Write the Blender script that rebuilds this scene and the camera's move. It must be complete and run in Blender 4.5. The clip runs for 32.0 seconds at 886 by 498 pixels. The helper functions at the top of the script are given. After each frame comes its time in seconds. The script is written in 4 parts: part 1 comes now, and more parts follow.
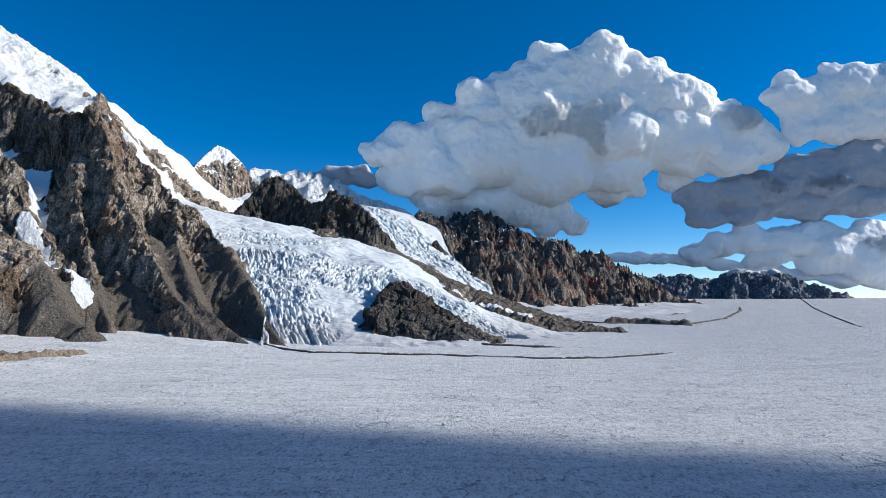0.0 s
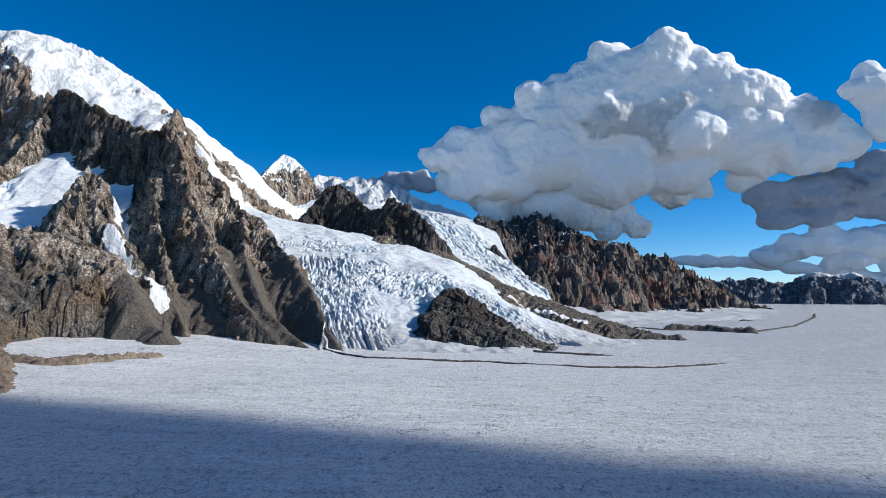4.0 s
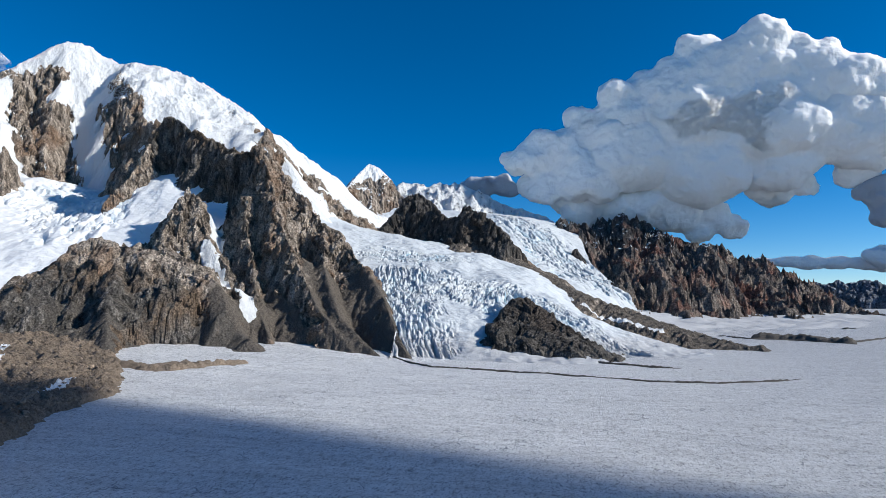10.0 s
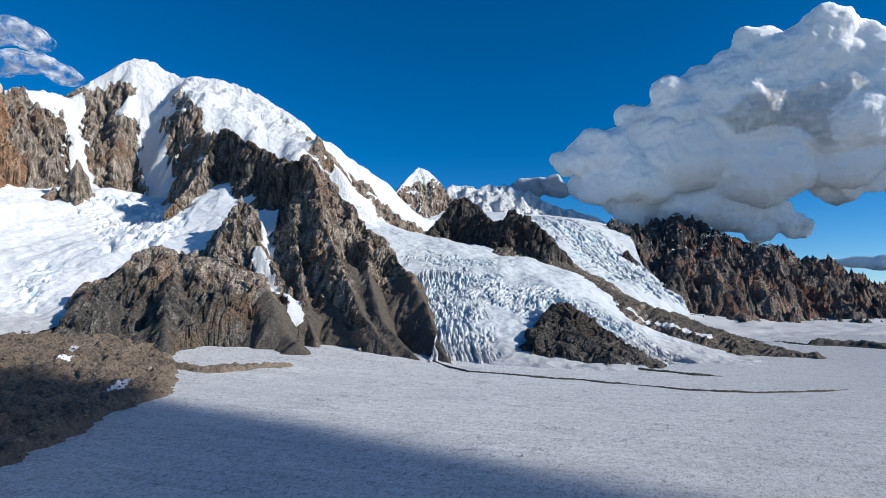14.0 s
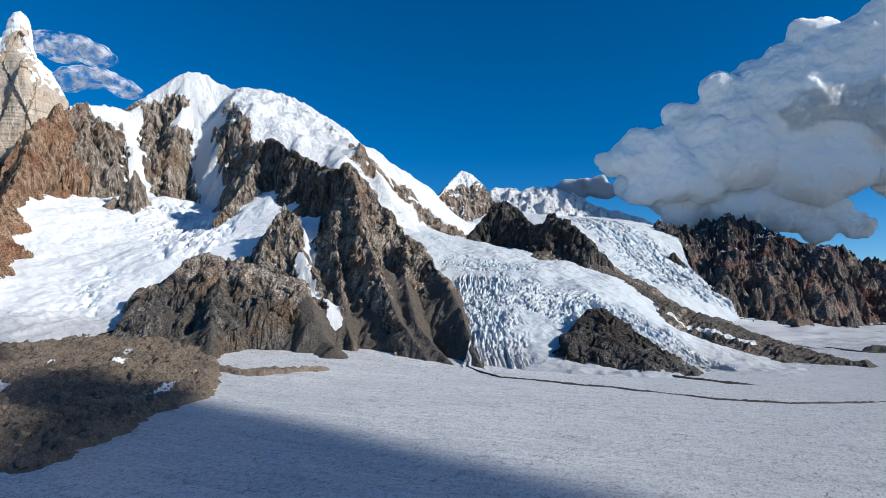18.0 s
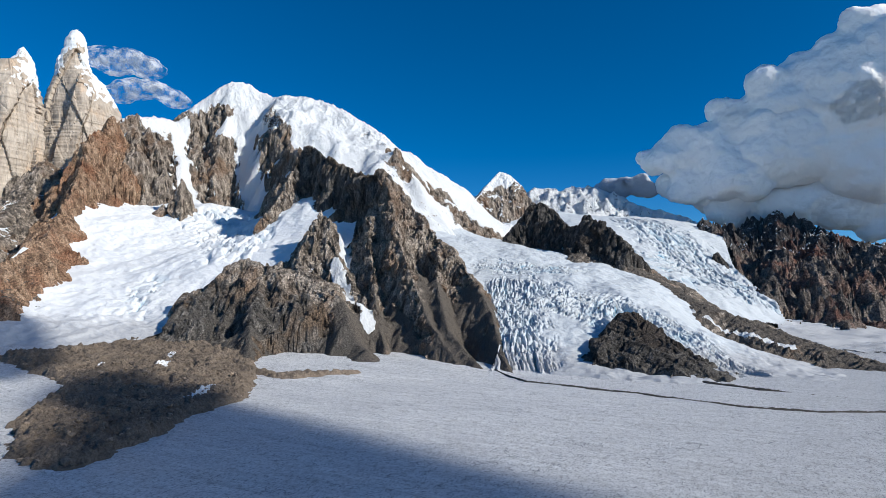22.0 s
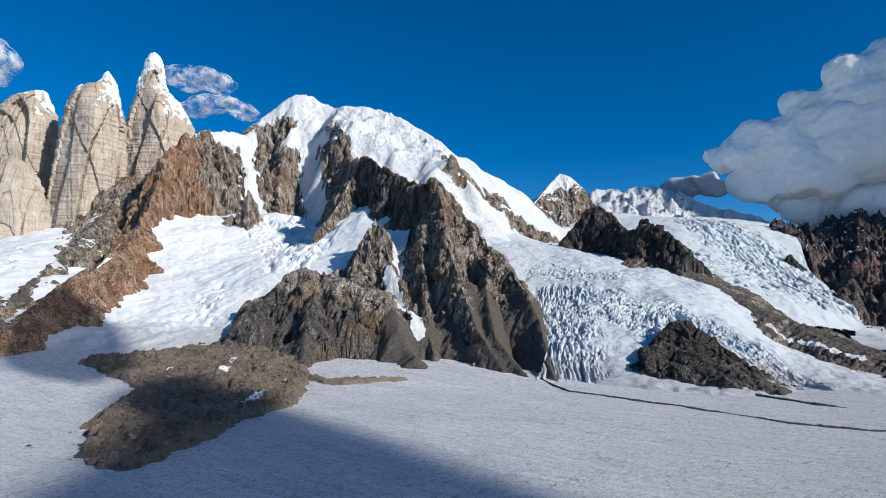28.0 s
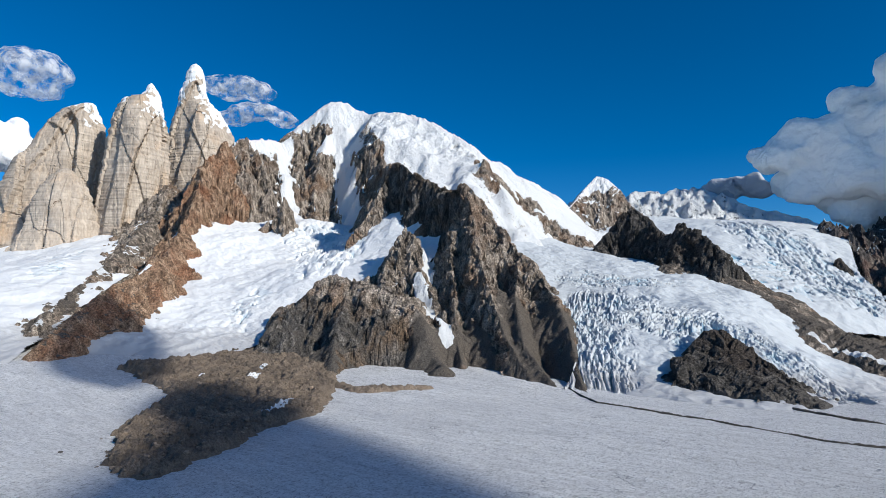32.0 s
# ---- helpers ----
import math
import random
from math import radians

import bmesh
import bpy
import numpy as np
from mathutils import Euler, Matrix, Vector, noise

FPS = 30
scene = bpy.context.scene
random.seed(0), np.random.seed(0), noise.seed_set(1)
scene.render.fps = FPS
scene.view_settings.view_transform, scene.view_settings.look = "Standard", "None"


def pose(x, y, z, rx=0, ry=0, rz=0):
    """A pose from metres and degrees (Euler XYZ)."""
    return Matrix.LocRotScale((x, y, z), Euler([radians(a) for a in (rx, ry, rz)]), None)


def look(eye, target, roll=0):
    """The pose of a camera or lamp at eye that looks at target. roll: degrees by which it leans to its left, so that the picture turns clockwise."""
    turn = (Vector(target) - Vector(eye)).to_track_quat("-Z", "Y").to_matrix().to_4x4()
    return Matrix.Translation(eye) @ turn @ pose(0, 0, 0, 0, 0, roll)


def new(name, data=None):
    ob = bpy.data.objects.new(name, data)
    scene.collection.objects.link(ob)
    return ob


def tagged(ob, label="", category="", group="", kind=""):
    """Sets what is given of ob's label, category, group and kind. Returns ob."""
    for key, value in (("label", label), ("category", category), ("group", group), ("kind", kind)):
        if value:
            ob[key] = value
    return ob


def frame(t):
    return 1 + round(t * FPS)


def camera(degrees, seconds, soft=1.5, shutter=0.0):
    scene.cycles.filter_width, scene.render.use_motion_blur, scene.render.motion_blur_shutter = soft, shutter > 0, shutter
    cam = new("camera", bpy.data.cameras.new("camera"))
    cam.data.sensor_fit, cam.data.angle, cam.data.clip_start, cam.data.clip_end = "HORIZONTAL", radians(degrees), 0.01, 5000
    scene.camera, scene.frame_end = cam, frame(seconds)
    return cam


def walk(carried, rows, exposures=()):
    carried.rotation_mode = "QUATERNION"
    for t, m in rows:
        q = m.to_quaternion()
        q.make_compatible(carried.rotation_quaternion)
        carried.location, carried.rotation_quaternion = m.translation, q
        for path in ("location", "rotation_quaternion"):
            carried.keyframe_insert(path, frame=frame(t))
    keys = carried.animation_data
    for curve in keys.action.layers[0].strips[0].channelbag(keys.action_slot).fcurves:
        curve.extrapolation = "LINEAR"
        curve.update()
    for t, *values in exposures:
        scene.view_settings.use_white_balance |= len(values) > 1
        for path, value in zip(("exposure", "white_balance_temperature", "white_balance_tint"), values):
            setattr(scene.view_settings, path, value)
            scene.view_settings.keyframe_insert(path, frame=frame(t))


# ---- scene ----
cam = camera(73.7, 32.0, soft=0.6)
# seconds, x, y, z, heading (left of +y), upward tilt, lean
PATH = [
    (0, 3.8, -1.0, 86.4, 0.04, 4.62, -0.04), (1, 7.4, -7.5, 88.5, 1.51, 4.68, 0.04),
    (2, 11.6, -13.9, 90.5, 2.98, 4.73, 0.10), (3, 16.8, -20.2, 92.8, 4.49, 4.79, 0.12),
    (6, 39.5, -36.7, 101.2, 9.03, 4.96, 0.27), (7, 48.0, -41.2, 104.3, 10.44, 4.99, 0.26),
    (8, 56.4, -45.4, 107.2, 11.86, 4.97, 0.23), (9, 64.8, -49.7, 109.9, 13.23, 4.98, 0.19),
    (10, 73.4, -53.7, 112.3, 14.60, 5.01, 0.15), (11, 82.4, -57.2, 114.6, 15.97, 5.04, 0.18),
    (12, 90.9, -60.4, 117.0, 17.30, 5.05, 0.19), (13, 99.2, -63.2, 119.3, 18.61, 5.05, 0.20),
    (14, 107.4, -65.4, 121.6, 19.80, 5.05, 0.23), (17, 133.2, -71.7, 128.6, 23.27, 5.14, 0.33),
    (18, 142.0, -73.6, 130.9, 24.42, 5.14, 0.31), (19, 150.9, -75.6, 133.2, 25.54, 5.15, 0.28),
    (20, 159.7, -76.9, 135.7, 26.59, 5.14, 0.24), (21, 168.4, -77.7, 138.4, 27.61, 5.13, 0.22),
    (22, 177.5, -79.0, 140.8, 28.59, 5.11, 0.20), (23, 186.5, -80.3, 143.1, 29.59, 5.09, 0.20),
    (24, 195.2, -81.7, 145.4, 30.62, 5.08, 0.17), (25, 203.5, -81.9, 147.8, 31.72, 5.08, 0.17),
    (28, 225.8, -78.4, 156.1, 34.96, 5.22, 0.20), (29, 232.2, -75.3, 159.0, 35.94, 5.35, 0.20),
    (30, 237.4, -71.1, 161.8, 36.87, 5.40, 0.24), (31, 241.5, -66.5, 164.5, 37.82, 5.44, 0.28),
    (32, 245.2, -61.6, 167.2, 38.73, 5.46, 0.33),
]
walk(cam, [(t, pose(x, y, z, 90 + p, 0, h) @ pose(0, 0, 0, 0, 0, r)) for t, x, y, z, h, p, r in PATH],
     exposures=[(0, 0.24), (9, 0.13), (19, 0.02), (32, -0.07)])

# ---- world and sun ----
SUN_DIR = Vector((0.86, 0.02, 0.47)).normalized()
sun_data = bpy.data.lights.new("sun", "SUN")
sun_data.energy, sun_data.angle, sun_data.color = 5.2, radians(1.5), (0.985, 0.95, 0.87)
sun = new("sun", sun_data)
sun.matrix_world = look(SUN_DIR * 3000, (0, 0, 0))
world = bpy.data.worlds.new("sky")
scene.world = world
world.use_nodes = True
wn = world.node_tree
sky = wn.nodes.new("ShaderNodeTexSky")
sky.sky_type, sky.sun_disc = "NISHITA", False
sky.sun_elevation = math.asin(SUN_DIR.z)
sky.sun_rotation = math.atan2(SUN_DIR.x, SUN_DIR.y)
sky.altitude, sky.air_density, sky.dust_density, sky.ozone_density = 2500, 0.9, 0.1, 4.0
background = wn.nodes["Background"]
background.inputs["Strength"].default_value = 0.115
deep = wn.nodes.new("ShaderNodeHueSaturation")
deep.inputs["Saturation"].default_value = 1.36
wn.links.new(sky.outputs[0], deep.inputs["Color"])
wn.links.new(deep.outputs[0], background.inputs["Color"])


# ---- noise on arrays ----
def lattice(ix, iy, seed):
    h = (ix.astype(np.int64) * 374761393 + iy.astype(np.int64) * 668265263 + seed * 2147483647) & 0xFFFFFFFF
    h = ((h ^ (h >> 13)) * 1274126177) & 0xFFFFFFFF
    return ((h ^ (h >> 16)) & 0xFFFFFF) / float(0xFFFFFF)


def grad(x, y, seed=0):
    """Gradient noise, about -1 to 1."""
    ix, iy = np.floor(x), np.floor(y)
    fx, fy = x - ix, y - iy
    u, v = fx * fx * fx * (fx * (fx * 6 - 15) + 10), fy * fy * fy * (fy * (fy * 6 - 15) + 10)

    def corner(a, b):
        ang = lattice(ix + a, iy + b, seed) * 2 * math.pi
        return np.cos(ang) * (fx - a) + np.sin(ang) * (fy - b)
    top = corner(0, 0) * (1 - u) + corner(1, 0) * u
    low = corner(0, 1) * (1 - u) + corner(1, 1) * u
    return 1.5 * (top * (1 - v) + low * v)


def fbm(x, y, octaves=4, seed=0):
    out, amp = 0, 1.0
    for k in range(octaves):
        out = out + amp * grad(x * 2**k + 17 * k, y * 2**k - 31 * k, seed + k)
        amp *= 0.5
    return out


def ridged(x, y, octaves=4, seed=0):
    """Sharp-crested noise, about 0 to 1."""
    out, amp, total = 0, 1.0, 0
    for k in range(octaves):
        out = out + amp * (1 - np.abs(grad(x * 2**k + 5 * k, y * 2**k + 9 * k, seed + k)))**2
        total += amp
        amp *= 0.5
    return out / total


def cells(x, y, seed=0):
    """Distance to the nearest and second nearest scattered point, and the nearest one's own number."""
    ix, iy = np.floor(x), np.floor(y)
    d1, d2, own = np.full(x.shape, 9.0), np.full(x.shape, 9.0), np.zeros(x.shape)
    for a in (-1, 0, 1):
        for b in (-1, 0, 1):
            cx, cy = ix + a, iy + b
            d = np.hypot(cx + lattice(cx, cy, seed) - x, cy + lattice(cx, cy, seed + 7) - y)
            near = d < d1
            d2 = np.where(near, d1, np.minimum(d2, d))
            own = np.where(near, lattice(cx, cy, seed + 13), own)
            d1 = np.where(near, d, d1)
    return d1, d2, own


def lattice3(ix, iy, iz, seed):
    return lattice(ix + 57 * iz, iy - 113 * iz, seed)


def grad3(x, y, z, seed=0):
    """Value noise in space, about -1 to 1."""
    ix, iy, iz = np.floor(x), np.floor(y), np.floor(z)
    u, v, w = ((f * f * (3 - 2 * f)) for f in (x - ix, y - iy, z - iz))
    out = 0
    for a in (0, 1):
        for b in (0, 1):
            for c in (0, 1):
                out = out + (u if a else 1 - u) * (v if b else 1 - v) * (w if c else 1 - w) * lattice3(ix + a, iy + b, iz + c, seed)
    return 2 * out - 1


def cells3(x, y, z, seed=0):
    """Scattered points in space: distance to the nearest, how much further the second, and the nearest one's own number."""
    ix, iy, iz = np.floor(x), np.floor(y), np.floor(z)
    d1, d2, own = np.full(x.shape, 9.0), np.full(x.shape, 9.0), np.zeros(x.shape)
    for a in (-1, 0, 1):
        for b in (-1, 0, 1):
            for c in (-1, 0, 1):
                cx, cy, cz = ix + a, iy + b, iz + c
                r = lattice3(cx, cy, cz, seed)
                d = (cx + r - x)**2 + (cy + (r * 7.13) % 1 - y)**2 + (cz + (r * 13.7) % 1 - z)**2
                near = d < d1
                d2 = np.where(near, d1, np.minimum(d2, d))
                own = np.where(near, (r * 29.3) % 1, own)
                d1 = np.where(near, d, d1)
    return np.sqrt(d1), np.sqrt(d2) - np.sqrt(d1), own


def crags(x, y, z, size, seed):
    """How far broken rock stands out: blocks at three sizes with clefts between them, taller than wide."""
    wob = 0.6 * grad3(x / size, y / size, z / size, seed + 3)
    out = 0
    for k, (part, amp) in enumerate(((1.0, 0.29), (0.42, 0.14), (0.17, 0.06))):
        q = size * part
        d1, gap, own = cells3(x / q + wob, y / q - wob, z / (q * 1.5) + 0.1 * x / q + wob, seed + 11 * k)
        out = out + amp * size * (own - 0.2 - 0.5 * d1 - 0.5 * (1 - np.clip(gap / 0.12, 0, 1)))
    return out


def step(a, b, x):
    t = np.clip((x - a) / (b - a), 0, 1)
    return t * t * (3 - 2 * t)


def to_line(x, y, points):
    """Distance from each place to a polyline, how far along it, its height there, and the side (1 or -1, between them round its ends)."""
    pts = np.array(points, float)
    best = np.full(x.shape, 1e9)
    along, height, side = np.zeros(x.shape), np.zeros(x.shape), np.zeros(x.shape)
    run = 0.0
    for a, b in zip(pts[:-1], pts[1:]):
        dx, dy = b[0] - a[0], b[1] - a[1]
        length = math.hypot(dx, dy) + 1e-6
        t = np.clip(((x - a[0]) * dx + (y - a[1]) * dy) / length**2, 0, 1)
        d = np.hypot(x - a[0] - t * dx, y - a[1] - t * dy)
        near = d < best
        best = np.where(near, d, best)
        along = np.where(near, run + t * length, along)
        if pts.shape[1] > 2:
            height = np.where(near, a[2] + t * (b[2] - a[2]), height)
        side = np.where(near, (dx * (y - a[1]) - dy * (x - a[0])) / (length * np.maximum(d, 1e-6)), side)
        run += length
    return best, along, height, side


def inside(x, y, polygon):
    hit = np.zeros(x.shape, bool)
    for (ax, ay), (bx, by) in zip(polygon, polygon[1:] + polygon[:1]):
        cross = (ay > y) != (by > y)
        hit ^= cross & (x < (bx - ax) * (y - ay) / (by - ay + 1e-9) + ax)
    return hit


def ice_level(x, y):
    """The great ice sheet: flat, rising gently to the foot of the mountains and far away."""
    q = np.maximum(-0.8 * x + 0.6 * y - 780, 0)
    far = step(1500, 4800, np.hypot(x, y))
    return 0.09 * q * q / (q + 40) * (q < 3000) * np.where(y > 1300, np.clip((1700 - y) / 400, 0, 1), 1) + 74 * far


# ---- node helpers ----
def material(name):
    mat = bpy.data.materials.new(name)
    mat.use_nodes = True
    nt = mat.node_tree
    return mat, nt, nt.nodes["Principled BSDF"]


def node(nt, kind, **values):
    n = nt.nodes.new(kind)
    for key, value in values.items():
        n.inputs[key.replace("_", " ")].default_value = value
    return n


def coords(nt, scale):
    geo = nt.nodes.new("ShaderNodeNewGeometry")
    m = nt.nodes.new("ShaderNodeMapping")
    m.inputs["Scale"].default_value = scale if isinstance(scale, tuple) else (scale,) * 3
    nt.links.new(geo.outputs["Position"], m.inputs["Vector"])
    return m.outputs[0]


def tex_noise(nt, scale, detail=6, rough=0.6, kind="FBM"):
    n = nt.nodes.new("ShaderNodeTexNoise")
    n.inputs["Scale"].default_value = 1
    n.inputs["Detail"].default_value = detail
    n.inputs["Roughness"].default_value = rough
    nt.links.new(coords(nt, scale), n.inputs["Vector"])
    return n.outputs["Fac"]


def ramp(nt, value, *stops):
    r = nt.nodes.new("ShaderNodeValToRGB")
    el = r.color_ramp.elements
    while len(el) < len(stops):
        el.new(0.5)
    for e, (at, c) in zip(el, stops):
        e.position = at
        e.color = (c, c, c, 1) if isinstance(c, (int, float)) else (*c, 1)
    nt.links.new(value, r.inputs["Fac"])
    return r.outputs["Color"]


def mix(nt, fac, a, b, how="MIX"):
    m = nt.nodes.new("ShaderNodeMix")
    m.data_type, m.blend_type = "RGBA", how
    for slot, v in ((m.inputs["Factor"], fac), (m.inputs[6], a), (m.inputs[7], b)):
        if isinstance(v, (int, float)):
            slot.default_value = v
        elif isinstance(v, tuple):
            slot.default_value = (*v, 1)
        else:
            nt.links.new(v, slot)
    return m.outputs[2]


def calc(nt, how, a, b):
    m = nt.nodes.new("ShaderNodeMath")
    m.operation = how
    for slot, v in ((m.inputs[0], a), (m.inputs[1], b)):
        if isinstance(v, (int, float)):
            slot.default_value = v
        else:
            nt.links.new(v, slot)
    return m.outputs[0]


def attribute(nt, name):
    a = nt.nodes.new("ShaderNodeAttribute")
    a.attribute_name = name
    return a.outputs["Fac"]


def bump(nt, bsdf, height, distance, strength=1.0, before=None):
    b = nt.nodes.new("ShaderNodeBump")
    b.inputs["Strength"].default_value = strength
    b.inputs["Distance"].default_value = distance
    nt.links.new(height, b.inputs["Height"])
    if before:
        nt.links.new(before, b.inputs["Normal"])
    nt.links.new(b.outputs[0], bsdf.inputs["Normal"])
    return b.outputs[0]


# ---- materials ----
SNOW = (0.80, 0.82, 0.84)


def rock_material(name, dark, mid, light, stain, scree=(0.10, 0.09, 0.08), grain=1.0):
    """Weathered rock with strata and stains; the mesh's own 'snow' and 'scree' values say where snow and rubble lie."""
    mat, nt, bsdf = material(name)
    broad = tex_noise(nt, 0.008 * grain, 5, 0.6)
    streak = tex_noise(nt, (0.05 * grain, 0.05 * grain, 0.012 * grain), 8, 0.65)
    fine = tex_noise(nt, 0.25 * grain, 8, 0.7)
    base = ramp(nt, streak, (0.37, dark), (0.49, mid), (0.62, light))
    base = mix(nt, ramp(nt, broad, (0.50, 0.0), (0.66, 0.75)), base, stain)
    base = mix(nt, 0.9, base, ramp(nt, fine, (0.40, 0.32), (0.50, 0.95), (0.61, 1.75)), "MULTIPLY")
    rubble = ramp(nt, tex_noise(nt, 0.35 * grain, 8, 0.75), (0.38, tuple(c * 0.4 for c in scree)), (0.63, tuple(c * 2.1 for c in scree)))
    edge = calc(nt, "MULTIPLY", calc(nt, "SUBTRACT", fine, 0.5), 0.7)
    where = ramp(nt, calc(nt, "ADD", attribute(nt, "scree"), edge), (0.44, 0.0), (0.56, 1.0))
    base = mix(nt, where, base, rubble)
    dust = calc(nt, "ADD", attribute(nt, "snow"), calc(nt, "MULTIPLY", calc(nt, "SUBTRACT", tex_noise(nt, 0.09 * grain, 8, 0.7), 0.5), 1.1))
    white = ramp(nt, dust, (0.48, 0.0), (0.53, 1.0))
    nt.links.new(mix(nt, white, base, SNOW), bsdf.inputs["Base Color"])
    bsdf.inputs["Roughness"].default_value = 0.85
    bsdf.inputs["Specular IOR Level"].default_value = 0.25
    h = calc(nt, "ADD", calc(nt, "MULTIPLY", streak, 2.0), calc(nt, "ADD", fine, calc(nt, "MULTIPLY", white, 0.25)))
    bump(nt, bsdf, h, 7.0 / grain, 1.0)
    return mat


def granite_material():
    """Clean pale granite: tall faces with faint streaks of seepage and thin upright cracks; 'snow' says where rime sticks."""
    mat, nt, bsdf = material("pale_granite")
    broad = tex_noise(nt, 0.009, 4, 0.55)
    streak = tex_noise(nt, (0.05, 0.05, 0.006), 7, 0.6)
    fine = tex_noise(nt, (0.10, 0.10, 0.04), 6, 0.6)
    base = ramp(nt, broad, (0.35, (0.38, 0.315, 0.255)), (0.65, (0.50, 0.43, 0.36)))
    base = mix(nt, ramp(nt, streak, (0.53, 0.0), (0.68, 0.7)), base, (0.33, 0.285, 0.245))
    base = mix(nt, ramp(nt, tex_noise(nt, (0.012, 0.012, 0.006), 5, 0.6), (0.55, 0.0), (0.7, 0.5)), base, (0.60, 0.42, 0.28))
    v = nt.nodes.new("ShaderNodeTexVoronoi")
    v.feature = "DISTANCE_TO_EDGE"
    v.inputs["Scale"].default_value = 1
    nt.links.new(coords(nt, (0.017, 0.017, 0.0028)), v.inputs["Vector"])
    some = ramp(nt, tex_noise(nt, 0.012, 3, 0.5), (0.45, 0.0), (0.58, 1.0))
    crack = calc(nt, "MULTIPLY", ramp(nt, v.outputs["Distance"], (0.0, 1.0), (0.05, 0.0)), some)
    base = mix(nt, calc(nt, "MULTIPLY", crack, 0.4), base, (0.16, 0.14, 0.12))
    base = mix(nt, 0.45, base, ramp(nt, fine, (0.36, 0.6), (0.60, 1.25)), "MULTIPLY")
    dust = calc(nt, "ADD", attribute(nt, "snow"), calc(nt, "MULTIPLY", calc(nt, "SUBTRACT", tex_noise(nt, 0.07, 8, 0.7), 0.5), 1.2))
    white = ramp(nt, dust, (0.48, 0.0), (0.53, 1.0))
    nt.links.new(mix(nt, white, base, SNOW), bsdf.inputs["Base Color"])
    bsdf.inputs["Roughness"].default_value = 0.8
    bsdf.inputs["Specular IOR Level"].default_value = 0.25
    h = calc(nt, "SUBTRACT", calc(nt, "ADD", calc(nt, "MULTIPLY", streak, 1.2), calc(nt, "MULTIPLY", fine, 0.4)), calc(nt, "MULTIPLY", crack, 0.5))
    bump(nt, bsdf, calc(nt, "ADD", h, calc(nt, "MULTIPLY", white, 0.4)), 5.0, 0.7)
    return mat


def snow_material(name, tint=SNOW, blue=0.0, dirt=0.0):
    mat, nt, bsdf = material(name)
    broad = tex_noise(nt, 0.006, 5, 0.6)
    fine = tex_noise(nt, 0.12, 8, 0.65)
    base = ramp(nt, broad, (0.3, tuple(c * 0.94 for c in tint)), (0.7, tint))
    if blue:
        cut = calc(nt, "ADD", attribute(nt, "crevasse"), calc(nt, "MULTIPLY", calc(nt, "SUBTRACT", fine, 0.5), 0.3))
        base = mix(nt, ramp(nt, cut, (0.22, 0.0), (0.7, blue)), base, (0.20, 0.42, 0.57))
        old = ramp(nt, calc(nt, "ADD", attribute(nt, "bare"), calc(nt, "MULTIPLY", calc(nt, "SUBTRACT", tex_noise(nt, (0.03, 0.07, 0.07), 8, 0.7), 0.5), 1.3)), (0.3, 0.0), (0.8, 0.85))
        base = mix(nt, old, base, (0.47, 0.475, 0.49))
    if dirt:
        soil = ramp(nt, tex_noise(nt, (0.02, 0.05, 0.05), 8, 0.7), (0.55, 0.0), (0.8, dirt))
        base = mix(nt, soil, base, (0.22, 0.19, 0.16))
    nt.links.new(base, bsdf.inputs["Base Color"])
    bsdf.inputs["Roughness"].default_value = 0.6
    bsdf.inputs["Specular IOR Level"].default_value = 0.3
    bump(nt, bsdf, calc(nt, "ADD", fine, calc(nt, "MULTIPLY", tex_noise(nt, (0.022, 0.04, 0.04), 7, 0.65), 3.0)), 4.0, 0.5)
    return mat


